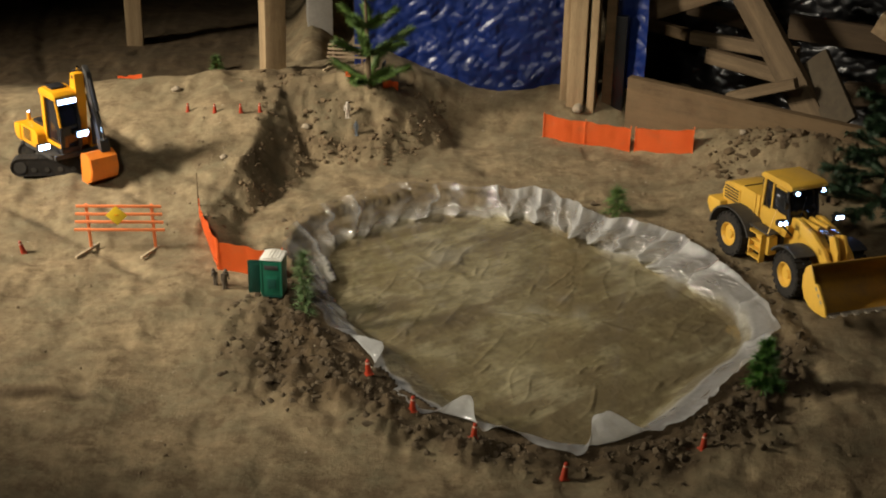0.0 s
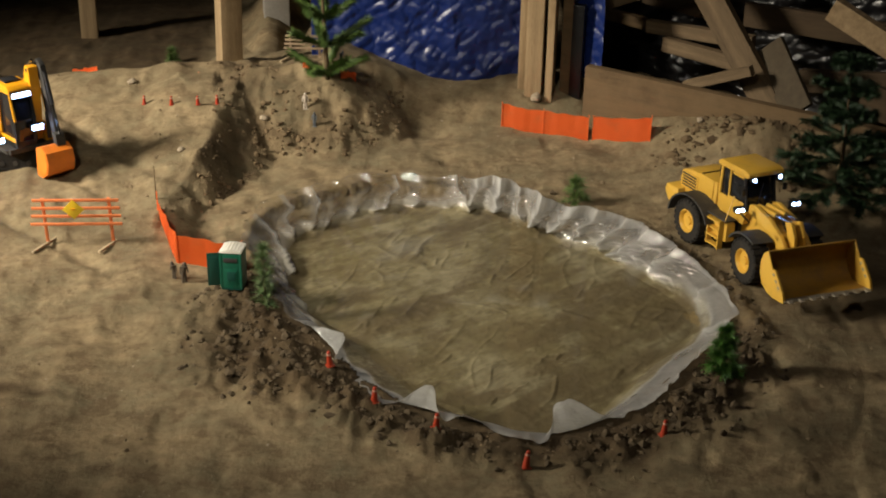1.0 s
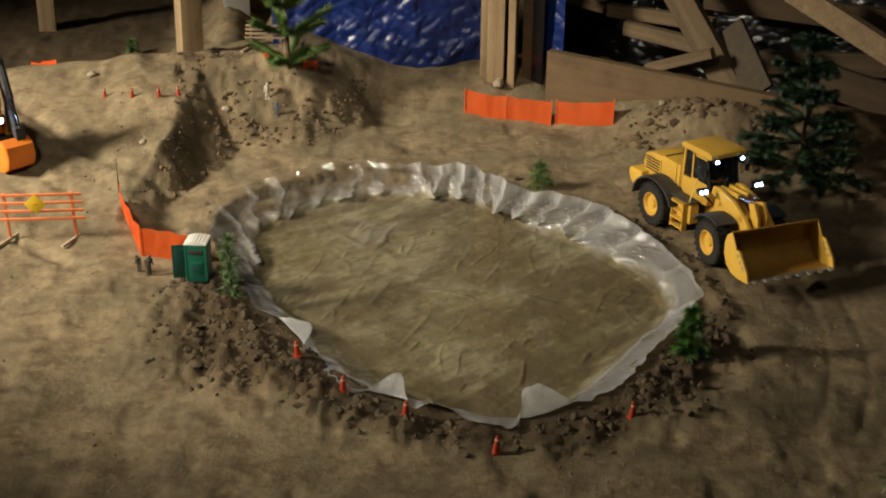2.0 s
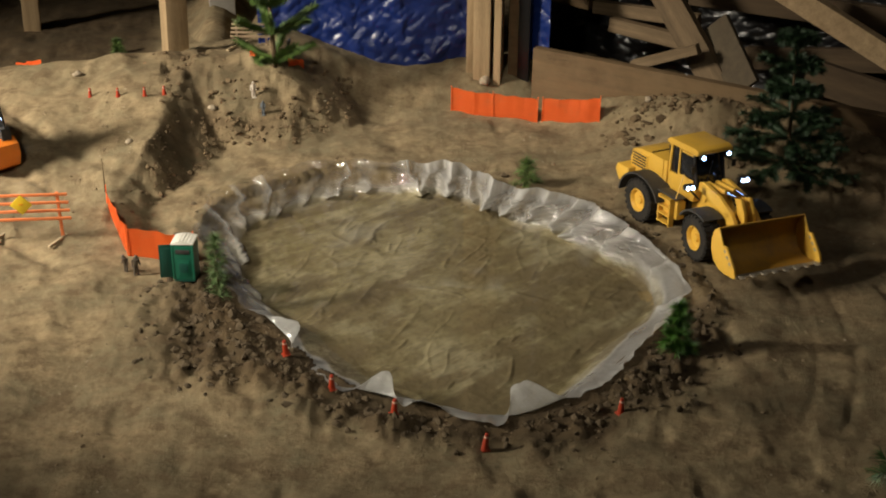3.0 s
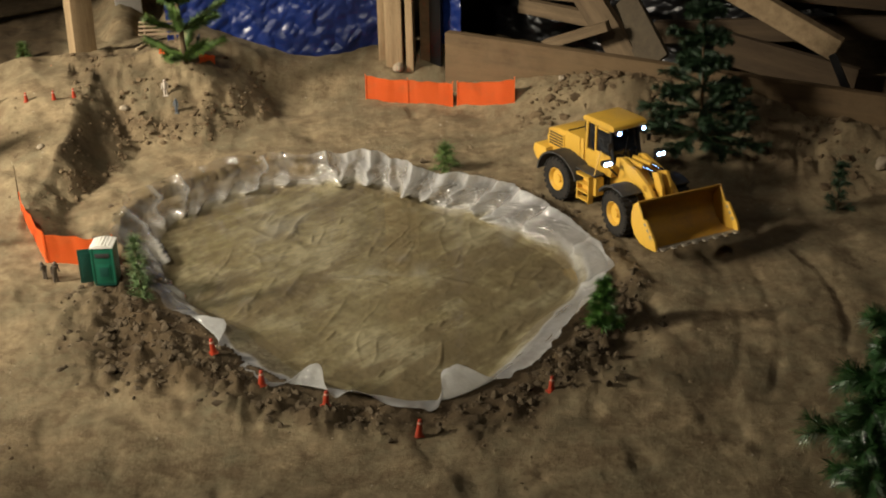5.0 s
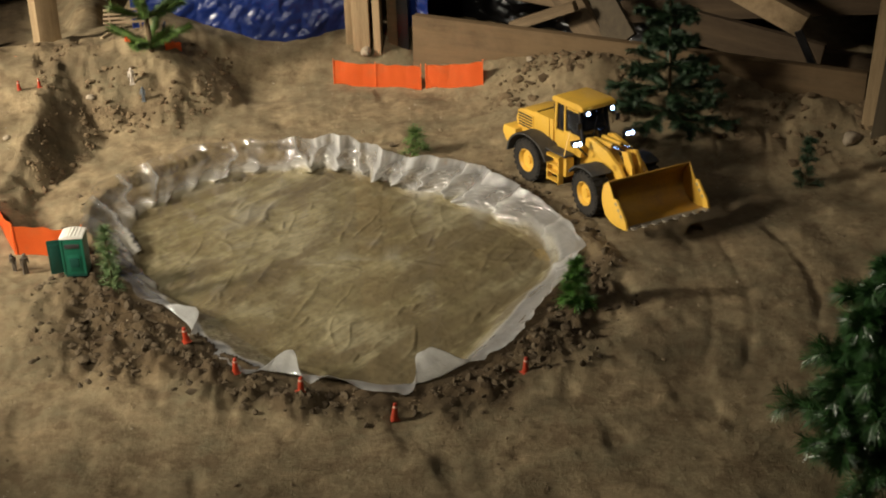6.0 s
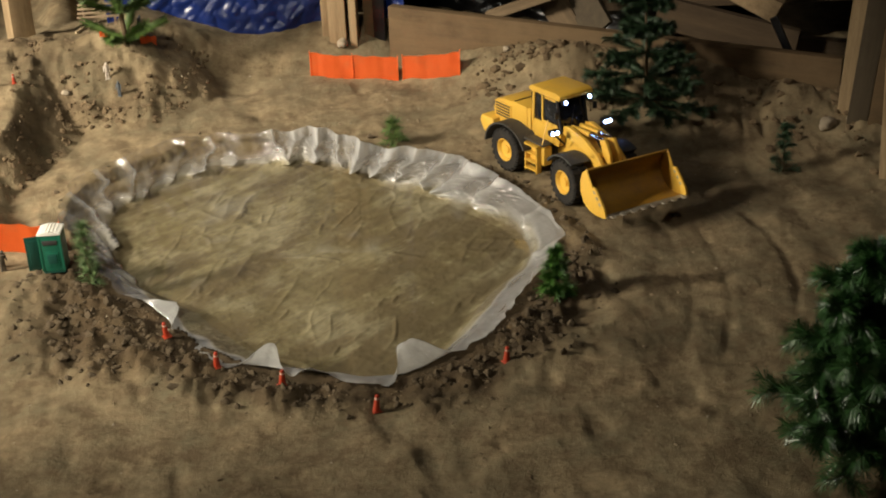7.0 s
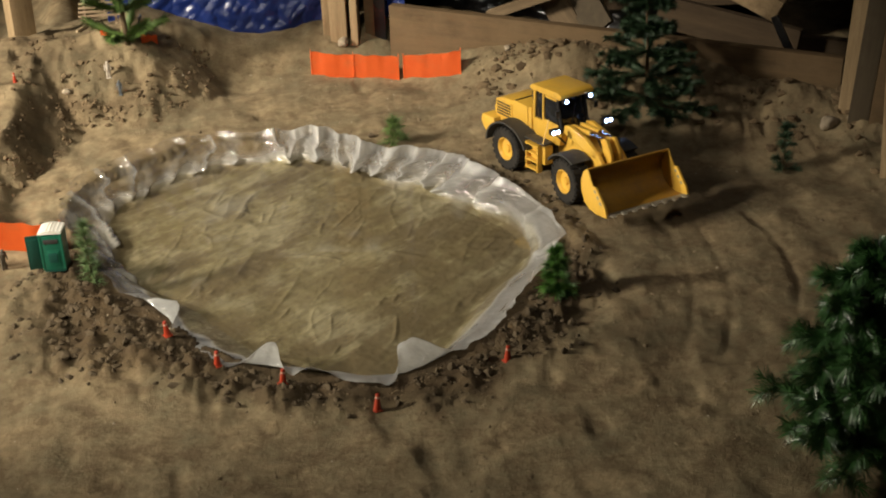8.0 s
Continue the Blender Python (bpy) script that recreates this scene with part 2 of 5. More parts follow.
WORN_YELLOW = surface("worn_bucket_paint", (0.44, 0.23, 0.022), (0.30, 0.155, 0.02), 10, 120, 0.55, bump=0.2, dirt=(0.16, 0.10, 0.05), dirt_amount=0.7)
RUBBER = surface("dusty_black_rubber", (0.034, 0.031, 0.028), (0.014, 0.013, 0.012), 24, 180, 0.8, bump=0.4, dirt=(0.10, 0.075, 0.05), dirt_amount=0.35)
GREY_PLASTIC = surface("dark_grey_plastic", (0.042, 0.04, 0.037), (0.02, 0.019, 0.018), 18, 140, 0.6, bump=0.15, dirt=(0.14, 0.11, 0.07), dirt_amount=0.4)
BLACK = surface("black_trim", (0.02, 0.02, 0.022), (0.01, 0.01, 0.011), 20, 100, 0.4, bump=0.05)
DARK_GLASS = surface("tinted_cab_glass", (0.012, 0.014, 0.018), (0.008, 0.009, 0.012), 6, 30, 0.08, bump=0.0)
CHROME = surface("chrome_rod", (0.75, 0.75, 0.74), (0.6, 0.6, 0.6), 12, 90, 0.15, metal=1.0, bump=0.0)
STEEL = surface("worn_steel_edge", (0.42, 0.38, 0.31), (0.25, 0.21, 0.16), 22, 160, 0.5, metal=0.5, bump=0.2)
LED = make_glow("led", (0.32, 0.52, 1.0), 22.0)
ORANGE_MESH = surface("orange_plastic_fence", (0.86, 0.155, 0.025), (0.74, 0.115, 0.018), 9, 260, 0.5, bump=0.35, dirt=(0.42, 0.2, 0.09), dirt_amount=0.3)
ORANGE = surface("orange_cone_plastic", (0.37, 0.036, 0.013), (0.26, 0.029, 0.010), 25, 200, 0.4, bump=0.05, dirt=(0.3, 0.17, 0.09), dirt_amount=0.4)
# the collar's pale tone also paints in the highlight near the cone's tip
HIGHLIGHT_COLLAR = surface("pale_collar_highlight", (0.60, 0.43, 0.35), (0.42, 0.27, 0.20), 60, 300, 0.45, bump=0.05)
ORANGE_RAIL = surface("faded_orange_rail", (0.82, 0.25, 0.09), (0.70, 0.19, 0.06), 16, 180, 0.55, bump=0.1)
GREY_RAIL = surface("weathered_wooden_rail", (0.30, 0.22, 0.14), (0.19, 0.13, 0.08), 16, 180, 0.7, bump=0.15)
WHITE = surface("white_plastic", (0.80, 0.78, 0.72), (0.66, 0.63, 0.56), 20, 150, 0.4, bump=0.05)
GREEN = surface("green_moulded_plastic", (0.008, 0.105, 0.062), (0.005, 0.075, 0.045), 15, 150, 0.4, bump=0.06, dirt=(0.1, 0.09, 0.05), dirt_amount=0.2)
DARK_GREEN = surface("dark_green_plastic", (0.006, 0.062, 0.045), (0.004, 0.045, 0.033), 15, 150, 0.45, bump=0.06)
SIGN_YELLOW = surface("yellow_sign_face", (0.80, 0.55, 0.03), (0.72, 0.48, 0.025), 20, 120, 0.4, bump=0.0)
PALE_WOOD = surface("weathered_sawn_wood", (0.41, 0.30, 0.175), (0.17, 0.115, 0.062), 5, 60, 0.75, bump=0.35, stretch=(6, 6, 0.5), dirt=(0.16, 0.10, 0.055), dirt_amount=0.5)
SKID_WOOD = surface("pale_skid_wood", (0.42, 0.33, 0.21), (0.26, 0.19, 0.11), 20, 120, 0.7, bump=0.2)
BROWN_WOOD = surface("brown_rough_wood", (0.14, 0.092, 0.048), (0.055, 0.036, 0.019), 5, 60, 0.8, bump=0.4, stretch=(0.5, 6, 6), dirt=(0.14, 0.096, 0.053), dirt_amount=0.8)
PLANK_WOOD = surface("old_plank_wood", (0.20, 0.142, 0.084), (0.06, 0.041, 0.024), 5, 60, 0.78, bump=0.4, stretch=(0.5, 6, 6), dirt=(0.10, 0.07, 0.04), dirt_amount=0.6)
GREY_WOOD = surface("grey_weathered_wood", (0.085, 0.066, 0.043), (0.045, 0.034, 0.022), 6, 60, 0.8, bump=0.35, stretch=(6, 6, 0.5), dirt=(0.09, 0.075, 0.05), dirt_amount=0.5)
# plank wood darkened in its colour for planks that lie in dim light
DIM_WOOD = surface("dim_old_wood", (0.085, 0.058, 0.034), (0.035, 0.024, 0.015), 5, 60, 0.85, bump=0.4, stretch=(0.5, 6, 6), dirt=(0.07, 0.05, 0.03), dirt_amount=0.6)
CONCRETE = surface("grey_block_concrete", (0.32, 0.30, 0.27), (0.2, 0.185, 0.16), 8, 120, 0.9, bump=0.4)
BARK = surface("twig_bark", (0.13, 0.09, 0.05), (0.05, 0.034, 0.02), 30, 220, 0.85, bump=0.5)
NEEDLE = make_leaf("pine_needles", (0.10, 0.165, 0.03), (0.028, 0.06, 0.014))
NEEDLE_MID = make_leaf("glossy_pine_needles", (0.045, 0.115, 0.03), (0.012, 0.04, 0.014), 0.35)
NEEDLE_PALE = make_leaf("pale_green_needles", (0.12, 0.19, 0.06), (0.04, 0.08, 0.025))
NEEDLE_DARK = make_leaf("dark_fir_needles", (0.026, 0.06, 0.022), (0.008, 0.022, 0.010), 0.6)
NEEDLE_BRIGHT = make_leaf("fresh_green_needles", (0.075, 0.19, 0.022), (0.02, 0.06, 0.012), 0.5)
# near black, so that the added shell reads as unlit surroundings
DARK_SHELL = surface("near_black_shell_boards", (0.022, 0.017, 0.012), (0.011, 0.008, 0.006), 3, 40, 0.9, bump=0.3, stretch=(6, 6, 0.5))
FIG_DARK = surface("painted_figure_dark", (0.06, 0.06, 0.07), (0.03, 0.03, 0.035), 60, 300, 0.6, bump=0.1)
FIG_WHITE = surface("painted_figure_white", (0.62, 0.58, 0.5), (0.35, 0.26, 0.2), 60, 300, 0.6, bump=0.1)
FIG_BLUE = surface("painted_figure_slate", (0.10, 0.115, 0.13), (0.05, 0.055, 0.06), 60, 300, 0.6, bump=0.1)
FIG_BROWN = surface("painted_figure_brown", (0.11, 0.085, 0.06), (0.045, 0.035, 0.025), 60, 300, 0.7, bump=0.1)

# ---- mesh helpers ----


def obj_of(name, bm, material, parent=None, label="", m=None, sharp=38):
    me = bpy.data.meshes.new(name)
    bmesh.ops.recalc_face_normals(bm, faces=bm.faces[:])
    bm.to_mesh(me)
    bm.free()
    for p in me.polygons:
        p.use_smooth = True
    me.set_sharp_from_angle(angle=radians(sharp))
    me.materials.append(material)
    ob = new(name, me)
    if parent is not None:
        ob.parent = parent
    if m is not None:
        ob.matrix_basis = m
    if label:
        tagged(ob, label)
    return ob


def part(name, bm, material, parent, label="", m=None, sharp=38):
    return obj_of(name, bm, material, parent, label, m, sharp)


def thing(name, label, category, m, group=""):
    ob = new(name)
    ob.empty_display_size = 0.02
    ob.matrix_basis = m
    return tagged(ob, label, category, group)


def box(size, at=(0, 0, 0), turn=(0, 0, 0), bev=0.0, bm=None, seg=2):
    bm = bm or bmesh.new()
    m = pose(*at, *turn) @ Matrix.Diagonal((*size, 1))
    made = bmesh.ops.create_cube(bm, size=1.0, matrix=m)["verts"]
    if bev:
        edges = list({e for v in made for e in v.link_edges})
        bmesh.ops.bevel(bm, geom=edges, offset=bev, segments=seg, profile=0.6, affect="EDGES", clamp_overlap=True)
    return bm


def rod(a, b, r, r2=None, seg=12, bm=None):
    bm = bm or bmesh.new()
    a, b = Vector(a), Vector(b)
    m = Matrix.Translation((a + b) / 2) @ (b - a).to_track_quat("Z", "Y").to_matrix().to_4x4()
    bmesh.ops.create_cone(bm, cap_ends=True, segments=seg, radius1=r, radius2=r if r2 is None else r2, depth=(b - a).length, matrix=m)
    return bm


def prism(outline, y0, y1, bm=None, bev=0.0, m=None):
    """The outline, in x and z, pulled from y0 to y1."""
    bm = bm or bmesh.new()
    m = m or Matrix()
    a = [bm.verts.new(m @ Vector((x, y0, z))) for x, z in outline]
    b = [bm.verts.new(m @ Vector((x, y1, z))) for x, z in outline]
    faces = [bm.faces.new(a), bm.faces.new(b[::-1])]
    for i in range(len(a)):
        j = (i + 1) % len(a)
        faces.append(bm.faces.new((a[j], a[i], b[i], b[j])))
    if bev:
        edges = list({e for f in faces for e in f.edges})
        bmesh.ops.bevel(bm, geom=edges, offset=bev, segments=2, profile=0.6, affect="EDGES", clamp_overlap=True)
    return bm


def band(path, thick, y0, y1, bm=None, m=None):
    """A bent plate: a path in x and z with thickness, pulled from y0 to y1."""
    pts = [Vector((x, 0, z)) for x, z in path]
    inner = []
    for i, p in enumerate(pts):
        way = (pts[min(i + 1, len(pts) - 1)] - pts[max(i - 1, 0)]).normalized()
        inner.append(p + Vector((way.z, 0, -way.x)) * thick)
    return prism([(p.x, p.z) for p in pts] + [(p.x, p.z) for p in inner[::-1]], y0, y1, bm, 0.0, m)


def arc(cx, cz, r, a0, a1, n=14):
    return [(cx + r * math.cos(radians(a0 + (a1 - a0) * i / n)), cz + r * math.sin(radians(a0 + (a1 - a0) * i / n))) for i in range(n + 1)]


def lathe(profile, seg=24, bm=None, m=None, caps=True):
    """Profile of (radius, height) turned round the z axis."""
    bm = bm or bmesh.new()
    m = m or Matrix()
    rings = []
    for r, z in profile:
        rings.append([bm.verts.new(m @ Vector((r * math.cos(2 * math.pi * i / seg), r * math.sin(2 * math.pi * i / seg), z))) for i in range(seg)])
    for lo, hi in zip(rings, rings[1:]):
        for i in range(seg):
            j = (i + 1) % seg
            bm.faces.new((lo[i], lo[j], hi[j], hi[i]))
    if caps:
        bm.faces.new(rings[0][::-1])
        bm.faces.new(rings[-1])
    return bm


# ---- the ground, as one sheet ----
ROOM_NORTH = 6.3
LATTICE = np.random.RandomState(7).rand(8, 256, 256)


def bumps(x, y, scale, layer=0):
    """Smooth value noise from -1 to 1."""
    u, v = np.asarray(x) * scale + 91.3, np.asarray(y) * scale + 57.7
    i, j = np.floor(u).astype(int), np.floor(v).astype(int)
    a, b = u - i, v - j
    a, b = a * a * (3 - 2 * a), b * b * (3 - 2 * b)
    g = LATTICE[layer % 8]
    i0, j0, i1, j1 = i % 256, j % 256, (i + 1) % 256, (j + 1) % 256
    return 2 * ((g[i0, j0] * (1 - a) + g[i1, j0] * a) * (1 - b) + (g[i0, j1] * (1 - a) + g[i1, j1] * a) * b) - 1


def step(lo, hi, x):
    k = np.clip((np.asarray(x, float) - lo) / (hi - lo), 0, 1)
    return k * k * (3 - 2 * k)


# The plan of the ground (pond, banks, ruts) is fitted to the camera's view from an earlier, steeper eye;
# spread() carries its points along the view rays to the ground, plan_of() finds the plan's point again.
PLAN_EYE, STAND = 2.2, 1.45
LAY = np.array([[0.99985, -0.01062, -0.01385], [0.0071, 0.97233, -0.23349], [0.01594, 0.23336, 0.97226]])


def spread(x, y, z=0.0):
    x, y, z = np.broadcast_arrays(np.asarray(x, float), np.asarray(y, float), np.asarray(z, float))
    d = np.stack((x, y, np.full(x.shape, -PLAN_EYE)), -1) @ LAY.T
    k = -STAND / d[..., 2]
    gx, gy = k * d[..., 0], k * d[..., 1]
    e = np.stack((x, y, z - PLAN_EYE), -1) @ LAY.T
    return gx, gy, STAND + e[..., 2] * np.hypot(gx, gy) / np.hypot(e[..., 0], e[..., 1])


def plan_of(gx, gy):
    d = np.stack((np.asarray(gx, float), np.asarray(gy, float), np.full(np.shape(gx), -STAND)), -1) @ LAY
    k = -PLAN_EYE / d[..., 2]
    return k * d[..., 0], k * d[..., 1]


POND = (0.22, 2.66)
# waves of the rim round its mean radius: shares of cosine and sine
WAVES = [(-0.0136, -0.0079), (0.0476, -0.0804), (0.0154, 0.0306), (0.0069, -0.0186), (0.0141, 0.0075), (-0.0048, -0.0079), (-0.0036, -0.0040), (-0.0034, -0.0039), (0.0030, -0.0038), (-0.0017, -0.0001), (-0.0016, -0.0039), (0.0009, -0.0005)]


def rim(theta):
    theta = np.asarray(theta, float)
    return 0.5263 + sum(p * np.cos(k * theta) + q * np.sin(k * theta) for k, (p, q) in enumerate(WAVES, 1))


def wall_start(theta):
    """Share of the way to the rim at which the liner's wall begins: early on the far side, late on the near one."""
    return 0.915 - 0.085 * step(-0.2, 0.75, np.sin(theta)) - 0.11 * np.exp(-((np.asarray(theta) - 0.35) / 0.5) ** 2) - 0.10 * np.exp(-((np.asarray(theta) + 0.62) / 0.38) ** 2) - 0.16 * np.exp(-((np.asarray(theta) + 2.45) / 0.55) ** 2) - 0.085 * np.exp(-((np.asarray(theta) - 2.75) / 0.4) ** 2)


def low_side(theta):
    """Where the bank lies low, on the near side towards the portable toilet."""
    return np.exp(-((np.asarray(theta) + 2.5) / 0.6) ** 2)


def bowl(s, theta):
    """Height of the liner over the share s of the way to the rim."""
    k = np.clip((s - wall_start(theta)) / (1.0 - wall_start(theta)), 0, 1)
    return -0.050 + (0.060 - 0.020 * low_side(theta)) * (0.35 * k * k * (3 - 2 * k) + 0.65 * k)


# lines of the embankment's edge and foot over y
EDGE, FOOT = (-0.7445, 0.0185, 0.3932, -0.5766), (1.9149, -2.2301, -0.9189, 0.6960, -0.3917)


BOARD = ((0.555, 3.445), (1.77, 2.88))
_bl = math.hypot(BOARD[1][0] - BOARD[0][0], BOARD[1][1] - BOARD[0][1])
BU = ((BOARD[1][0] - BOARD[0][0]) / _bl, (BOARD[1][1] - BOARD[0][1]) / _bl)


def ground_parts(x, y):
    x, y = np.asarray(x, float), np.asarray(y, float)
    z = 0.008 * bumps(x, y, 2.2, 1) + 0.008 * bumps(x, y, 6, 2) + 0.0045 * bumps(x, y, 15, 3) + 0.0018 * bumps(x, y, 45, 4)
    z = z + 0.007 * (np.abs(bumps(x + 0.4 * y, y - 0.4 * x, 4.5, 6)) - 0.35) + 0.005 * (np.abs(bumps(x - 0.7 * y, 0.45 * (y + 0.7 * x), 10, 5)) - 0.35) * step(-0.35, -0.6, x)
    z = z - 0.007 * step(0.45, 0.8, bumps(x, y, 13, 7)) + 0.005 * step(0.25, 0.8, bumps(x, y, 21, 5)) * step(-0.2, 0.4, bumps(x, y, 3, 0))
    # raised roadway with its embankment, the mound, and the berm below the tarpaulin
    wob = 0.011 * bumps(x, y, 11, 5) + 0.007 * bumps(x, y, 26, 6)
    up = 0.165 * np.clip((y - 2.84) / 0.58, 0, 1) ** 0.85 * (1 - 0.22 * step(-0.66, -0.80, x) - 0.25 * step(-0.8, -1.25, x))
    xe, xf = np.polyval(EDGE, np.clip(y, 2.84, 3.6) - 3.2) + wob, np.polyval(FOOT, np.clip(y, 2.85, 3.5) - 3.2) + wob
    side = np.clip((xf - x) / np.maximum(xf - xe, 0.02), 0, 1)
    road = up * side ** 1.2 * (1 - step(3.55, 3.80, y) * step(-0.38, -0.55, x))
    seg = np.clip(x, -0.46, -0.20)
    cone = 0.192 - 0.80 * np.hypot(x - seg, (y - 3.49) * np.where(y > 3.49, 0.5, 1.0)) + 0.7 * wob
    berm = (0.19 - 0.20 * step(-0.22, 0.42, x) ** 0.8 + 0.105 * step(0.05, 0.42, x)) * step(3.44, 3.58, y + 0.6 * wob) * step(-0.35, -0.2, x) * step(0.66, 0.52, x)
    heap = np.maximum(np.maximum(road, cone), np.maximum(berm, 0.0))
    z = z + heap
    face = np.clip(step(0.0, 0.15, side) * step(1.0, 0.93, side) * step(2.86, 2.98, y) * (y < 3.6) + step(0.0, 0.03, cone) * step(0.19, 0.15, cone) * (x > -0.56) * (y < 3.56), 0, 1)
    z = z + 0.024 * np.exp(-((y - 3.53 - 0.03 * bumps(x, y, 4, 5)) / 0.05) ** 2) * step(-0.62, -0.75, x) * step(-1.7, -1.2, x)
    z = z + 0.022 * np.exp(-((x + 0.47) / 0.03) ** 2 - ((y - 3.42) / 0.09) ** 2)
    # shallow bowl beside the mound
    z = z - 0.02 * np.exp(-((x - 0.10) / 0.16) ** 2 - ((y - 3.42) / 0.07) ** 2)
    # bank of rubble against the retaining board
    along = (x - BOARD[0][0]) * BU[0] + (y - BOARD[0][1]) * BU[1]
    front = (x - BOARD[0][0]) * BU[1] - (y - BOARD[0][1]) * BU[0]
    bank = step(0.30 + 0.05 * bumps(x, y, 5, 3), 0.0, front) * step(0.12, 0.55, along) * (front > -0.05)
    heap2 = np.exp(-((x - 0.95) / 0.11) ** 2 - ((y - 3.06) / 0.085) ** 2)
    z = z + 0.085 * bank * (1 - 0.45 * step(0.85, 1.2, along)) * (1 + 0.22 * bumps(x, y, 9, 6) + 0.1 * bumps(x, y, 19, 3)) + 0.034 * heap2
    z = z + 0.060 * step(0.12, 0.0, front) * (front > -0.05) * step(0.03, 0.1, along)
    bank = np.clip(bank + 0.7 * heap2, 0, 1)
    # dug bank round the pond
    theta = np.arctan2(y - POND[1], x - POND[0])
    rr = np.hypot(x - POND[0], y - POND[1])
    out = rr - rim(theta)
    near = step(0.25, -0.35, np.sin(theta + 0.25))
    wide = 0.07 + 0.075 * near + 0.25 * np.exp(-((theta + 2.78) / 0.36) ** 2) + 0.10 * np.exp(-((theta + 0.60) / 0.5) ** 2)
    dug = step(wide * 1.15, wide * 0.35, out + 0.03 * bumps(x, y, 9, 5)) * (out > -0.02)
    dug = dug * np.maximum(0.15 + 0.85 * near, 0.8 * np.exp(-((theta - 0.35) / 0.5) ** 2))
    lumpy = (1 - 0.45 * np.exp(-((theta + 1.25) / 0.55) ** 2)) * step(-0.01, 0.09, out)
    z = z - 0.018 * low_side(theta) * step(0.16, 0.02, out)
    z = z + 0.018 * dug * lumpy * (0.5 + bumps(x, y, 12, 0)) + dug * lumpy * (0.034 * np.abs(bumps(x, y, 26, 1)) + 0.024 * np.abs(bumps(x, y, 58, 2)) - 0.018)
    z = z + face * (0.012 * bumps(x, y, 11, 2) + 0.010 * np.abs(bumps(x, y, 24, 6)) + 0.008 * np.abs(bumps(x, y, 52, 0)) + 0.004 * np.abs(bumps(x, y, 95, 4)) - 0.008)
    z = z + bank * (0.012 * np.abs(bumps(x, y, 17, 7)) + 0.012 * np.abs(bumps(x, y, 44, 0)) + 0.006 * np.abs(bumps(x, y, 90, 2)))
    # ruts of tyres on the open sand
    for cx, cy, r, w in ((0.581, 2.398, 0.629, 0.011), (0.505, 2.423, 0.6186, 0.011), (0.98, 2.346, 0.403, 0.011), (0.1, 4.4, 1.52, 0.02), (-1.9, 1.4, 1.75, 0.016), (-1.9, 1.4, 1.95, 0.016)):
        d = np.hypot(x - cx, y - cy) - r
        reach = step(0.9, 1.0, x) * step(2.62, 2.52, y) * step(2.02, 2.12, y) * (0.75 + 0.5 * bumps(x, y, 5, 2)) if cx > 0.5 else (step(3.0, 3.1, y) if cx > 0 else step(-1.6, -1.3, x) * step(-0.7, -0.85, x))
        z = z - (0.006 if cx > 0.5 else 0.011) * np.exp(-(d / w) ** 2) * reach * (1 + 0.5 * bumps(x, y, 40, 3)) * (out > 0.06)
    # tread marks pressed into the foot of the bank
    for cx, cy in ((1.395, 2.873), (1.468, 2.853), (1.532, 2.866), (1.33, 2.86)):
        bent = x - cx - 0.25 * (y - cy) + 2.5 * (y - cy) ** 2
        z = z - 0.012 * np.exp(-(bent / 0.0085) ** 2) * step(0.055, 0.03, np.abs(y - cy))
    # the hole under the liner
    hole = bowl(np.clip(rr / rim(theta), 0, 1), theta) - 0.03
    z = np.where(out < -0.01, hole, np.where(out < 0.012 + 0.03 * near, np.minimum(z, 0.004), z))
    # damp dug soil; the embankment face's darkening partly paints in its shade
    damp_shade = np.clip(dug * 1.0 + face * (0.26 + 0.45 * bumps(x, y, 7, 4) + 0.25 * bumps(x, y, 17, 1)) + bank * (0.32 + 0.45 * bumps(x, y, 8, 5)), 0, 1)
    # darker patch at the loader's right: wet soil plus its cast shadow
    damp_shade = np.maximum(damp_shade, 0.6 * np.exp(-((x - 1.2) / 0.28) ** 2 - ((y - 2.62) / 0.2) ** 2))
    # damp stains on the open sand
    for sx, sy, rx, ry, much in ((-0.985, 2.305, 0.10, 0.022, 1.0), (-0.88, 2.29, 0.06, 0.014, 0.8), (-0.785, 2.734, 0.04, 0.022, 0.55), (-0.70, 2.65, 0.025, 0.02, 0.5), (-0.68, 2.048, 0.03, 0.02, 0.7), (0.62, 2.0, 0.10, 0.035, 0.5), (0.95, 2.12, 0.14, 0.08, 0.55)):
        damp_shade = np.maximum(damp_shade, much * np.exp(-((x - sx) / rx) ** 2 - ((y - sy) / ry) ** 2))
    # floor behind the berm: its lack of light is darkened into the colour
    damp_shade = np.maximum(damp_shade, 0.95 * step(3.56, 3.68, y + 0.05 * bumps(x, y, 3, 2)) * step(-0.55, -0.7, x))
    foot = face * np.clip(step(0.62, 0.2, side) * (y < 3.42) * (x < 0) + step(0.10, 0.03, cone) + 0.8 * step(0.80, 0.93, side) * step(3.2, 3.3, y) * (x < -0.4), 0, 1)
    return z, damp_shade, dug, face, bank, foot


def ground_z(x, y):
    """Height of the ground that spread() lays out."""
    px, py = plan_of(np.array([x]), np.array([y]))
    return float(spread(px, py, ground_parts(px, py)[0])[2][0])


def axis(lo, hi, fine_lo, fine_hi, fine, coarse):
    return np.concatenate((np.arange(lo, fine_lo, coarse), np.arange(fine_lo, fine_hi, fine), np.arange(fine_hi, hi + coarse, coarse)))


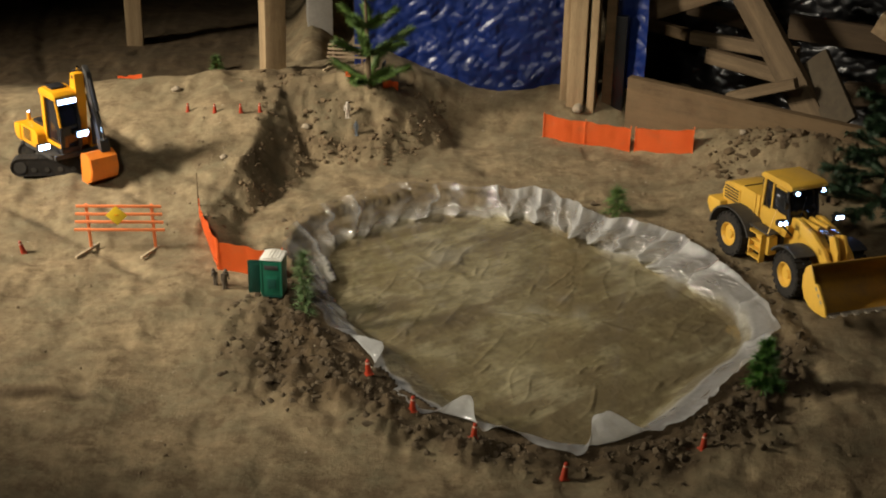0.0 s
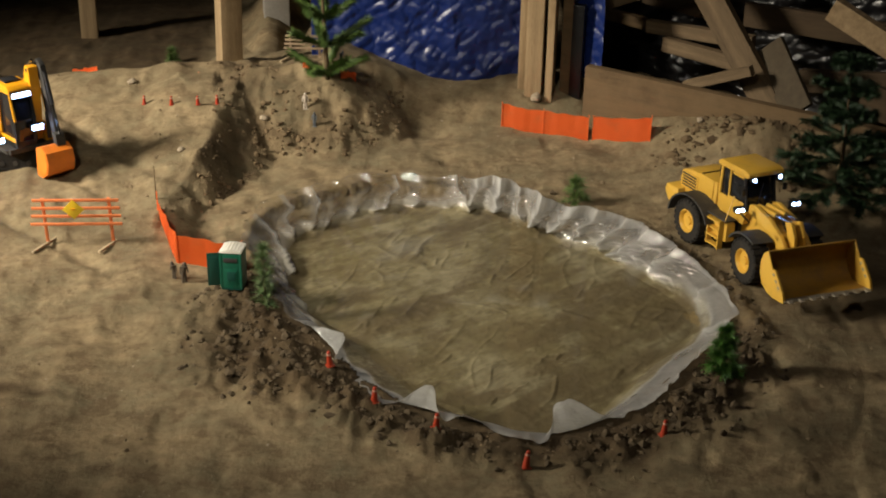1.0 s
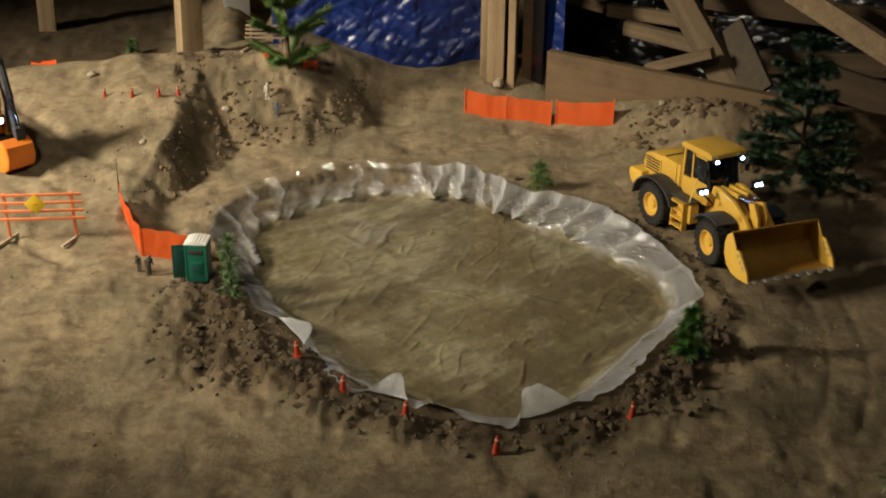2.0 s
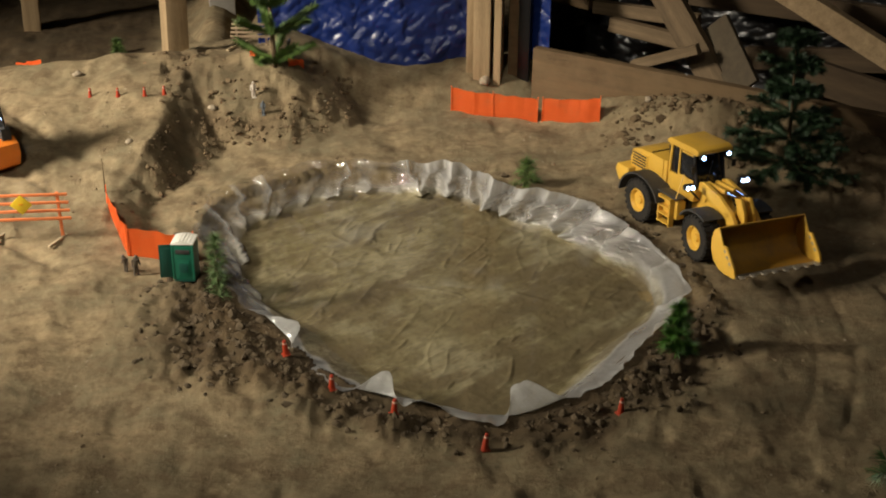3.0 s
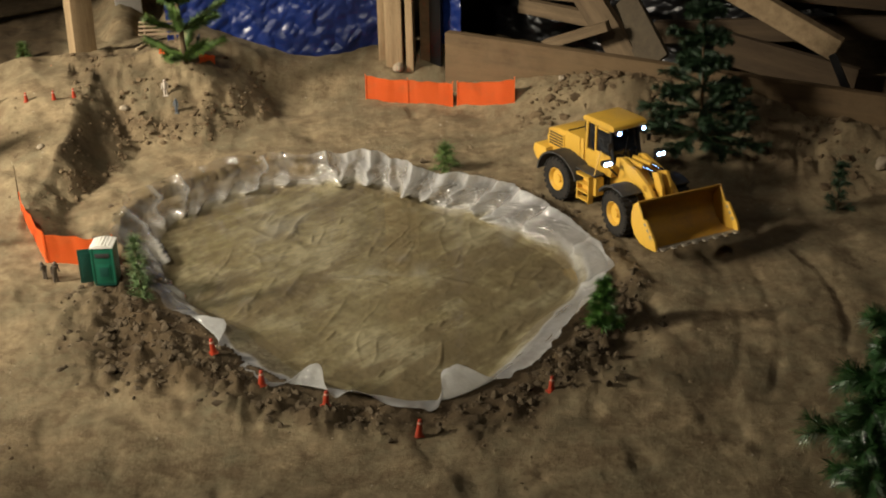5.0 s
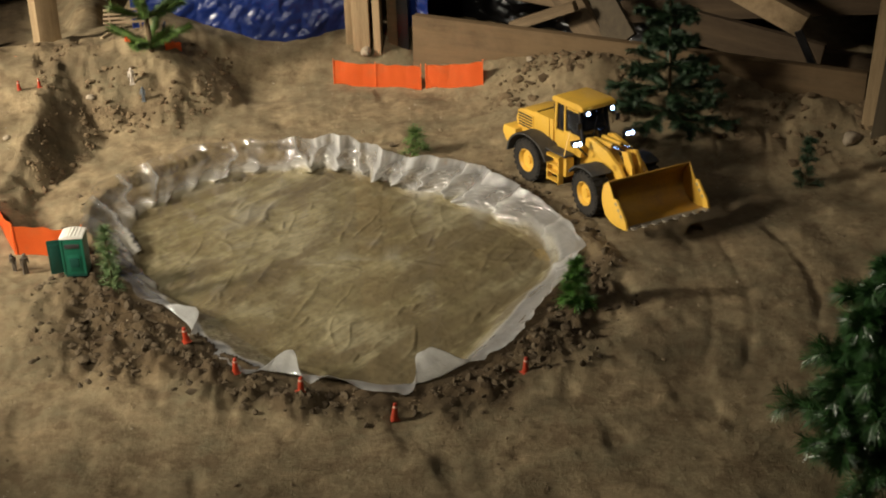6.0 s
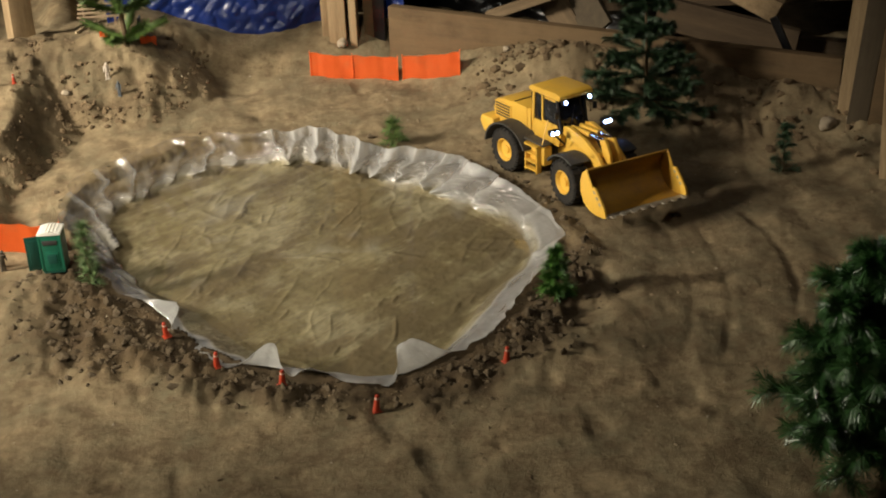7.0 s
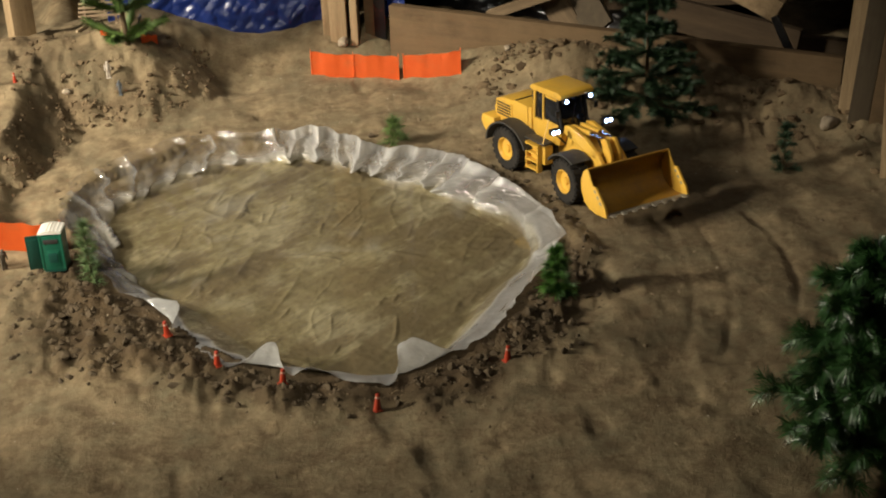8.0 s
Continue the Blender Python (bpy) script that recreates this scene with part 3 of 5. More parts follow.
def build_ground():
    xs, ys = axis(-15.0, 15.0, -1.8, 2.1, 0.0085, 0.3), axis(-5.0, 5.0, 1.5, 4.1, 0.0085, 0.1)
    gx, gy = np.meshgrid(xs, ys)
    z, damp_shade, *_ = ground_parts(gx, gy)
    gx, gy, z = spread(gx, gy, z)
    inside = (np.abs(gx) < 4.9) & (gy < ROOM_NORTH + 0.3) & (gy > -2.0)
    nx, ny = len(xs), len(ys)
    me = bpy.data.meshes.new("ground")
    i = np.arange(nx * ny).reshape(ny, nx)
    quads = np.stack((i[:-1, :-1], i[:-1, 1:], i[1:, 1:], i[1:, :-1]), -1).reshape(-1, 4)
    quads = quads[inside.ravel()[quads].any(1)]
    me.vertices.add(nx * ny)
    me.vertices.foreach_set("co", np.stack((gx, gy, z), -1).astype(np.float32).ravel())
    me.loops.add(quads.size)
    me.loops.foreach_set("vertex_index", quads.ravel().astype(np.int32))
    me.polygons.add(len(quads))
    me.polygons.foreach_set("loop_start", np.arange(0, quads.size, 4, dtype=np.int32))
    me.polygons.foreach_set("use_smooth", np.ones(len(quads), dtype=bool))
    me.update()
    me.attributes.new("damp_shade", "FLOAT", "POINT").data.foreach_set("value", damp_shade.astype(np.float32).ravel())
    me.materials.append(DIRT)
    return tagged(new("ground", me), "brown packed dirt with ruts, mounds and loose soil", "ground", kind="structure")


build_ground()

# ---- plain shell, not seen, added to close the place ----


def setting(name, size, at, material, label, turn=(0, 0, 0), bev=0.0, category="wall"):
    return tagged(obj_of(name, box(size, (0, 0, 0), (0, 0, 0), bev), material, m=pose(*at, *turn)), label, category, kind="structure")


# north side stands where the floor is lost in darkness
setting("wall_north", (9.6, 0.1, 3.6), (0, ROOM_NORTH, 1.5), DARK_SHELL, "near-black wall added to close the unseen surroundings")
setting("wall_south", (9.6, 0.1, 3.6), (0, -1.8, 1.5), DARK_SHELL, "near-black wall added to close the unseen surroundings")
setting("wall_east", (0.1, ROOM_NORTH + 1.7, 3.6), (4.75, (ROOM_NORTH - 1.8) / 2, 1.5), DARK_SHELL, "near-black wall added to close the unseen surroundings")
setting("wall_west", (0.1, ROOM_NORTH + 1.7, 3.6), (-4.75, (ROOM_NORTH - 1.8) / 2, 1.5), DARK_SHELL, "near-black wall added to close the unseen surroundings")
setting("ceiling", (9.6, ROOM_NORTH + 1.9, 0.1), (0, (ROOM_NORTH - 1.8) / 2, 3.35), DARK_SHELL, "near-black ceiling added to close the unseen surroundings", category="ceiling")

# ---- the pond: plastic liner and water ----


def build_liner():
    """A sheet laid into the hole: floor, pleated wall, and a loose standing edge that folds over in places."""
    nt = 720
    th = np.linspace(-math.pi, math.pi, nt, endpoint=False)
    s = np.concatenate((np.linspace(0.01, 0.70, 150), np.linspace(0.705, 1.0, 52), np.linspace(1.004, 1.03, 8)))
    T, S = np.meshgrid(th, s)
    R, cx, sx = rim(T), np.cos(T), np.sin(T)
    K = np.clip((S - wall_start(T)) / (1 - wall_start(T)), 0, 1)
    lip = step(1.0, 1.03, S)
    farside = step(-0.3, 0.3, sx)
    # pleats: uneven folds that bulge inwards, each leaning its own way
    rng = np.random.RandomState(21)
    pleat = np.zeros_like(S)
    a = -0.35
    while a < 3.3:
        end = a > 2.05
        width, size, skew = rng.uniform(0.02, 0.06), rng.uniform(0.016, 0.062) * (1.3 if a < 1.3 else 1.0), rng.uniform(-0.16, 0.16)
        if end:
            width, size, skew = rng.uniform(0.016, 0.030), rng.uniform(0.030, 0.050), rng.uniform(0.16, 0.34)
        start, taper = rng.uniform(0.0, 0.45), rng.uniform(0.5, 1.0)
        d = (T - a - skew * (1 - K) - 0.03 * bumps(T * 5, K * 2.2, 2.1, 1) + math.pi) % (2 * math.pi) - math.pi
        wide = width * np.where(d > 0, 0.75, 1.1) * (taper + (1 - taper) * K * 1.6)
        pleat = np.maximum(pleat, size * step(start - 0.2, start + 0.25, K) * np.exp(-np.sqrt((d / wide) ** 2 + 0.02) ** 1.15))
        a += rng.uniform(0.09, 0.15) if end else rng.uniform(0.08, 0.24)
    thin_fold = (1 - np.abs(bumps(T * 6 + 0.9 * K, K * 1.3, 2.6, 3))) ** 4 * 0.010 * (0.4 + 0.6 * step(-0.3, 0.5, bumps(T * 3, K, 1.7, 6)))
    crush = (1 - np.abs(bumps(T * 7 + 3 * K, K * 1.9 - T * 2, 2.3, 6))) ** 3 * 0.006 + (1 - np.abs(bumps(T * 8 - 2 * K, K * 2.4 + T * 3, 3.4, 0))) ** 3 * 0.0045 - 0.004
    crumple = 0.7 * thin_fold + farside * crush * (1 - 0.7 * step(1.5, 2.0, T)) + 0.004 * bumps(T * 6, S * 9, 2.2, 2) + 0.0025 * (1 - np.abs(bumps(T * 9 + S * 14, S * 22, 1.3, 4))) ** 3
    amount = step(0.0, 0.35, K) * (0.3 + 0.7 * farside)
    radius = S * R - amount * (pleat + crumple) * (1 - 0.35 * lip)
    z = bowl(np.clip(S, 0, 1), T) + amount * 0.35 * pleat * (1 - K) + K * 0.006 * bumps(cx * 3, sx * 3, 2.3, 5)
    # the standing edge, folded over in three places
    stand = 0.013 + 0.010 * bumps(cx * 3, sx * 3, 3.1, 5) + 0.30 * pleat * farside + (1 - farside) * (0.005 * bumps(cx * 3, sx * 3, 6.1, 2) - 0.004)
    z = z + lip * stand
    for at, width, size in ((-2.74, 0.11, 0.055), (-2.02, 0.09, 0.075), (-1.30, 0.11, 0.105)):
        fold = np.exp(-np.abs((T - at - 0.05 * lip) / width) ** 3)
        radius = radius - step(1.004, 1.03, S) * fold * size
        z = z + step(1.004, 1.03, S) * fold * 0.008 * np.sin(np.clip((S - 1.004) / 0.026, 0, 1) * 2.4)
    radius = radius + lip * (1 - farside) * (0.012 - 0.024 * step(-1.0, -0.6, T) * step(0.5, 0.2, T) + 0.014 * bumps(cx * 3, sx * 3, 4.3, 6) + 0.006 * bumps(cx * 3, sx * 3, 11, 1))
    x, y = POND[0] + radius * cx, POND[1] + radius * sx
    floor = 1 - step(0.0, 0.3, K)
    ridge = lambda u, v, f, n, p: (1 - np.abs(bumps(u, v, f, n))) ** p
    wx, wy = x + 0.05 * bumps(x, y, 5, 1) + 0.02 * bumps(x, y, 13, 2), y + 0.05 * bumps(x, y, 5, 4) + 0.02 * bumps(x, y, 13, 5)
    # soft swells and long drawn wrinkles on the floor
    z = z + floor * (0.004 * bumps(x, y, 4.5, 2) + 0.0016 * bumps(wx, wy, 14, 3) + 0.0026 * ridge(wx - 0.5 * wy, wy + 0.5 * wx, 11, 5, 7) * step(-0.3, 0.4, bumps(x, y, 4, 1)) + 0.0005 * bumps(x, y, 45, 7))
    du, dv = 0.62 * wx + 0.78 * wy, 0.62 * wy - 0.78 * wx
    z = z + floor * (0.0058 * ridge(du * 0.28, dv, 15, 6, 3) * step(-0.1, 0.5, bumps(x, y, 5, 3)) + 0.0036 * ridge(du, dv * 0.3, 22, 2, 3) * step(0.0, 0.6, bumps(x, y, 4, 0)))
    rng = np.random.RandomState(34)
    for k in range(90):
        px, py = POND[0] + rng.uniform(-0.5, 0.5), POND[1] + rng.uniform(-0.4, 0.4)
        way = radians(rng.choice([52, 60, 12, -30, 40], p=[0.3, 0.25, 0.2, 0.1, 0.15]) + rng.uniform(-12, 12))
        half, width, high, bend = 0.012 + 0.075 * rng.rand() ** 2.5, rng.uniform(0.003, 0.0065), rng.uniform(0.0012, 0.0046), rng.uniform(-2.5, 2.5)
        du, dv = (x - px) * math.cos(way) + (y - py) * math.sin(way), (y - py) * math.cos(way) - (x - px) * math.sin(way)
        dv = dv - bend * du * du + 0.004 * bumps(x, y, 9, k) + 0.003 * bumps(x, y, 31, k + 1)
        z = z + floor * high * np.exp(-(dv / width) ** 2) * np.exp(-(du / half) ** 4)
    top = 0.56 + 0.34 * step(-1.15, -1.5, T)
    silt = np.maximum(step(-0.008, -0.048, z + 0.010 * bumps(x, y, 8, 1) + 0.008 * bumps(x, y, 24, 3)), (1 - farside) * step(top + 0.08, top - 0.16, K + 0.2 * bumps(x, y, 8, 1) + 0.1 * bumps(x, y, 26, 5))) * 0.88 + 0.06
    silt = np.clip(silt - 0.25 * lip, 0, 1)
    left = step(1.5, 2.0, np.abs(T)) * (sx > -0.25)
    sheer = np.clip((0.64 + 0.38 * left + 0.06 * (1 - farside)) * (1 - silt) * (1 - (0.8 - 0.35 * left) * step(0.016 + 0.012 * left, 0.042, pleat + 0.5 * thin_fold)) - 0.2 * lip * (1 - left) - 0.25 * (1 - farside) * step(0.2, 0.9, K), 0.0, 0.96)
    me = bpy.data.meshes.new("sheet")
    i = np.arange(nt * len(s)).reshape(len(s), nt)
    j = np.roll(i, -1, 1)
    quads = np.stack((i[:-1], i[1:], j[1:], j[:-1]), -1).reshape(-1, 4)
    me.from_pydata(np.stack(spread(x, y, z), -1).reshape(-1, 3).tolist(), [], quads.tolist() + [i[0].tolist()])
    for p in me.polygons:
        p.use_smooth = True
    me.attributes.new("silt", "FLOAT", "POINT").data.foreach_set("value", silt.astype(np.float32).ravel())
    me.attributes.new("sheer", "FLOAT", "POINT").data.foreach_set("value", sheer.astype(np.float32).ravel())
    me.materials.append(LINER)
    return tagged(new("pond_liner", me), "crumpled clear plastic pond liner with pleated edge, muddy floor", "pond liner")


build_liner()


WATER_LEVEL = -0.0323


def build_water():
    bm = bmesh.new()
    ring = []
    for i in range(180):
        a = -math.pi + 2 * math.pi * i / 180
        r = float(rim(a)) * 0.955
        wx, wy, _ = spread(POND[0] + r * math.cos(a), POND[1] + r * math.sin(a))
        ring.append(bm.verts.new((wx, wy, WATER_LEVEL)))
    bm.faces.new(ring)
    ob = obj_of("water", bm, WATER)
    if ob.data.polygons[0].normal.z < 0:
        ob.data.flip_normals()
    ob.visible_shadow = False
    return tagged(ob, "shallow still muddy water in the lined pond", "water", kind="structure")


build_water()

# ---- posts, tarpaulin, boards ----


def beam(name, size, at, turn, material, label, category, group="", bev=0.004, sink=0.0):
    return tagged(obj_of(name, box(size, (0, 0, size[2] / 2 - sink), (0, 0, 0), bev), material, m=pose(*at, *turn)), label, category, group)


beam("timber_post", (0.075, 0.075, 2.8), (-0.604, 4.448, -0.05), (0, 1.0, 24), PALE_WOOD, "pale square timber post standing in the dirt", "post", "timber posts")
beam("timber_post", (0.065, 0.065, 2.8), (-1.262, 5.236, -0.05), (0, 0.5, 10), PALE_WOOD, "pale square timber post standing in the dirt", "post", "timber posts")
beam("timber_post", (0.113, 0.113, 2.8), (-2.223, 5.956, -0.05), (0, 0, 5), PALE_WOOD, "timber post deep in the shade", "post", "timber posts")


def board_post():
    ob = thing("built_up_post", "tall post built of sawn boards side by side", "post", pose(0.458, 4.376, 0.0, 0, 0, -14) @ Matrix.Diagonal((1.108, 1.108, 1.1, 1)))
    for x, y, w, d in ((-0.047, 0.012, 0.022, 0.06), (-0.008, 0.0, 0.052, 0.075), (0.04, 0.004, 0.022, 0.07)):
        part("board", box((w, d, 2.5), (x, y, 1.25), bev=0.002), PALE_WOOD, ob)
    return ob


board_post()
beam("dark_upright", (0.034, 0.03, 2.8), (0.555, 4.385, -0.05), (0, 0, -14), BROWN_WOOD, "dark brown upright board behind the post", "board")
# near-black panel added where there is only a dark gap
beam("dark_upright", (0.075, 0.03, 0.42), (0.575, 4.381, -0.05), (0, 0, -20), BLACK_SHEET, "near-black upright panel filling the dark gap beside the post", "board")


def build_tarp(name, x0, x1, y0, y1, z0, z1, label, material=TARP):
    nx, nz = 170, 260
    u, v = np.meshgrid(np.linspace(0, 1, nx), np.linspace(0, 1, nz))
    x = x0 + (x1 - x0) * u
    z = z0 + (z1 - z0) * v + 0.012 * bumps(u, u * 0, 6, 2) * (1 - v)
    y = y0 + (y1 - y0) * u + 0.012 * bumps(x, z, 5, 3) + 0.006 * (1 - np.abs(bumps(x + z, z * 1.6 - x, 14, 5))) ** 2 + 0.004 * bumps(x, z, 30, 6) + 0.005 * (1 - np.abs(bumps(x - z, z + x * 0.6, 30, 2))) ** 3
    y = y + 0.014 * (np.abs(bumps(x + 0.3 * z, 0.6 * z - 0.3 * x, 9, 1)) - 0.4) + 0.004 * (np.abs(bumps(x - 0.5 * z, z + 0.5 * x, 17, 4)) - 0.4)
    y = y - 0.05 * (1 - v) ** 3
    i = np.arange(nx * nz).reshape(nz, nx)
    quads = np.stack((i[:-1, :-1], i[:-1, 1:], i[1:, 1:], i[1:, :-1]), -1).reshape(-1, 4)
    me = bpy.data.meshes.new(name)
    me.from_pydata(np.stack((x, y, z), -1).reshape(-1, 3).tolist(), [], quads.tolist())
    for p in me.polygons:
        p.use_smooth = True
    me.materials.append(material)
    ob = new(name, me)
    thick = ob.modifiers.new("thick", "SOLIDIFY")
    thick.thickness = 0.002
    return tagged(ob, label, "tarpaulin", "tarpaulins") if material is TARP else tagged(ob, label, "plastic sheet")


build_tarp("tarpaulin", -0.324, 0.44, 4.578, 4.506, 0.02, 1.9, "crumpled shiny blue plastic tarpaulin hanging to the ground")
build_tarp("tarpaulin", 0.553, 0.671, 4.513, 4.378, 0.117, 1.9, "strip of shiny blue tarpaulin hanging beside the post")


build_tarp("plastic_sheet", 0.696, 1.893, 5.041, 4.074, -0.032, 0.778, "crumpled black plastic sheet hanging behind the planks", BLACK_SHEET)


def build_board():
    bm = box((1.472, 0.036, 0.34), (0, 0.018, -0.17), bev=0.003)
    return tagged(obj_of("retaining_board", bm, BROWN_WOOD, m=pose(1.192, 3.791, 0.192, 0, 0.63, -36.49)), "long brown board holding back the dirt bank", "board")


build_board()


def plank(a, b, width, thick, material, label, roll=0.0):
    a, b = Vector(a), Vector(b)
    way = (b - a).normalized()
    n = Vector((0.5947, 0.8039, 0.0))
    n = (n - way * n.dot(way)).normalized()
    m = Matrix((way, way.cross(n) * -1, n)).transposed().to_4x4()
    if m.determinant() < 0:
        m = Matrix((way, way.cross(n), n)).transposed().to_4x4()
    m = Matrix.Translation((a + b) / 2) @ m @ pose(0, 0, 0, roll, 0, 0)
    return tagged(obj_of("plank", box(((b - a).length, width, thick), bev=0.0015, seg=1), material, m=m), label, "plank", "lumber pile")


plank((0.645, 4.547, 0.329), (1.026, 4.251, 0.546), 0.069, 0.045, PLANK_WOOD, "sawn plank with a square cut end", 12)
plank((0.725, 4.752, 0.249), (0.864, 4.644, 0.238), 0.04, 0.034, BROWN_WOOD, "short brown offcut among the planks")
plank((0.86, 4.557, 0.253), (1.175, 4.312, 0.263), 0.045, 0.034, PLANK_WOOD, "old plank lying level in the pile")
plank((0.902, 4.458, 0.216), (1.188, 4.236, 0.191), 0.05, 0.033, PLANK_WOOD, "old plank lying level in the pile")
plank((0.862, 4.67, 0.334), (1.043, 4.527, 0.317), 0.051, 0.034, DIM_WOOD, "plank deep in the pile, its dimness in the colour")
plank((0.899, 4.313, 0.593), (1.18, 4.018, 0.118), 0.093, 0.033, PLANK_WOOD, "plank leaning steeply across the pile")
plank((0.918, 4.131, 0.167), (1.095, 3.998, 0.259), 0.032, 0.032, PLANK_WOOD, "short pale stick propped on the board")
plank((1.169, 4.103, 0.311), (1.238, 3.925, 0.145), 0.106, 0.019, GREY_WOOD, "grey flat board leaning on the pile")
plank((1.312, 3.963, 0.468), (1.717, 3.654, 0.244), 0.07, 0.042, PALE_WOOD, "pale heavy plank sticking out of the pile")
plank((1.358, 4.329, 0.128), (2.052, 3.776, 0.261), 0.076, 0.032, DIM_WOOD, "brown plank lying across the pile")
plank((1.395, 4.182, 0.055), (2.034, 3.69, 0.058), 0.096, 0.043, DIM_WOOD, "brown plank low in the pile")
plank((1.159, 4.394, 0.34), (2.038, 3.708, 0.359), 0.081, 0.032, DIM_WOOD, "brown plank lying across the pile")
plank((1.465, 4.024, 0.165), (1.825, 3.73, 0.101), 0.106, 0.027, DIM_WOOD, "brown board in the pile, dimmed in its colour")
plank((1.655, 3.557, 0.262), (1.741, 3.497, 0.06), 0.023, 0.012, BLACK, "thin black strip hanging down the pile")


def right_post():
    ob = thing("corner_post", "weathered grey and brown corner post", "post", pose(1.757, 3.233, 0.0, 0, 3.5, -30))
    part("board", box((0.05, 0.035, 2.4), (0, 0.03, 1.2), bev=0.003), PALE_WOOD, ob, "pale weathered board", m=pose(-0.012, 0, 0, 0, -1.5, 0))
    part("board", box((0.055, 0.05, 2.4), (0.020, 0.004, 1.2), bev=0.003), GREY_WOOD, ob, "grey weathered board")
    part("board", box((0.05, 0.055, 2.4), (0.074, 0, 1.2), bev=0.003), BROWN_WOOD, ob, "brown board")
    return ob


right_post()
beam("upright_board", (0.043, 0.029, 2.8), (1.723, 2.927, -0.05), (0, -3.0, -30), PALE_WOOD, "pale weathered board standing upright on the dirt", "board")
tagged(obj_of("concrete_block", box((0.085, 0.12, 0.26), (0, 0, 0.13), bev=0.006), CONCRETE, m=pose(-0.519, 5.307, 0.0, 0, 0, 8) @ Matrix.Scale(1.20, 4)), "pale grey concrete block in the shade", "block")

# ---- site furniture ----


def cone_at(x, y, h=0.046, tilt=(0, 0)):
    m = pose(x, y, ground_z(x, y) - 0.002, tilt[0], tilt[1], 20)
    ob = thing("traffic_cone", "small orange traffic cone with a pale collar", "traffic cone", m, "traffic cones")
    part("base", box((0.5 * h, 0.5 * h, 0.06 * h), (0, 0, 0.035 * h), bev=0.02 * h), ORANGE, ob)
    part("body", lathe([(0.21 * h, 0.06 * h), (0.20 * h, 0.12 * h), (0.138 * h, 0.74 * h)], 16), ORANGE, ob)
    part("collar", lathe([(0.139 * h, 0.74 * h), (0.126 * h, 0.84 * h)], 16), HIGHLIGHT_COLLAR, ob, "pale collar, the highlight near the tip in its colour")
    part("tip", lathe([(0.125 * h, 0.84 * h), (0.106 * h, 0.97 * h), (0.07 * h, 1.0 * h)], 16), ORANGE, ob)
    return ob


for cx, cy, tx, ty in ((-0.158, 2.548, 0, -6), (-0.058, 2.404, 3, 0), (0.069, 2.3, 0, 4), (0.243, 2.18, -3, 8), (0.531, 2.278, 0, 3)):
    cone_at(cx, cy, 0.037, (tx, ty))
for cx, cy in ((-0.822, 4.037), (-0.728, 3.99), (-0.645, 3.984), (-0.587, 4.002)):
    cone_at(cx, cy, 0.030)
cone_at(-1.107, 3.183, 0.036, (0, -12))


def toilet():
    x, y = -0.413, 2.937
    ob = thing("portable_toilet", "green plastic portable toilet with white ribbed roof, door open", "toilet", pose(x, y, ground_z(x, y) - 0.003, 0, 0, -7))
    w, d, h = 0.049, 0.051, 0.092
    part("floor_tray", box((w * 1.04, d * 1.04, 0.006), (0, 0, 0.003), bev=0.0015), DARK_GREEN, ob)
    for px, py, sx, sy in ((-w / 2, 0, 0.004, d), (w / 2, 0, 0.004, d), (0, d / 2, w, 0.004)):
        part("wall_panel", box((sx, sy, h), (px, py, 0.006 + h / 2), bev=0.001), GREEN, ob)
    front = part("front_panel", box((w * 0.92, 0.004, h * 0.97), (0, -d / 2, 0.006 + h * 0.485), bev=0.001), GREEN, ob)
    part("panel_frame", box((w * 0.62, 0.003, h * 0.42), (0.001, -d / 2 - 0.002, h * 0.40), bev=0.0012), GREEN, front)
    part("panel_inset", box((w * 0.44, 0.003, h * 0.26), (0.001, -d / 2 - 0.0035, h * 0.41), bev=0.001), DARK_GREEN, front)
    part("vent_strip", box((w * 0.7, 0.003, 0.011), (0, -d / 2 - 0.002, h * 0.87), bev=0.001), GREY_PLASTIC, front, "grey vent strip")
    for sx in (-1, 1):
        part("corner_trim", box((0.006, 0.006, h), (sx * w / 2, -d / 2, 0.006 + h / 2), bev=0.0015), GREEN, ob)
    outline = [(-w * 0.56, 0.0), (-w * 0.56, 0.004), (-w * 0.3, 0.007), (0, 0.008), (w * 0.3, 0.007), (w * 0.56, 0.004), (w * 0.56, 0.0)]
    roof = part("roof", prism(outline, -d * 0.54, d * 0.54, bev=0.0008, m=pose(0, 0, h + 0.006)), WHITE, ob, "white ribbed roof")
    for i in range(7):
        rx = -w * 0.48 + i * w * 0.16
        rz = h + 0.0065 + 0.008 - 0.006 * (abs(rx) / (w * 0.56)) ** 1.6
        part("rib", box((0.0028, d * 1.08, 0.003), (rx, 0, rz), bev=0.0008), WHITE, roof)
    door = part("door", box((0.036, 0.004, h * 0.94), (-0.018, 0, h * 0.48), bev=0.001), DARK_GREEN, ob, "dark green open door", m=pose(-w / 2, -d / 2 + 0.012, 0.006, 0, 0, 14))
    part("door_inset", box((0.022, 0.003, h * 0.7), (-0.018, -0.002, h * 0.5), bev=0.001), DARK_GREEN, door)
    return ob


toilet()


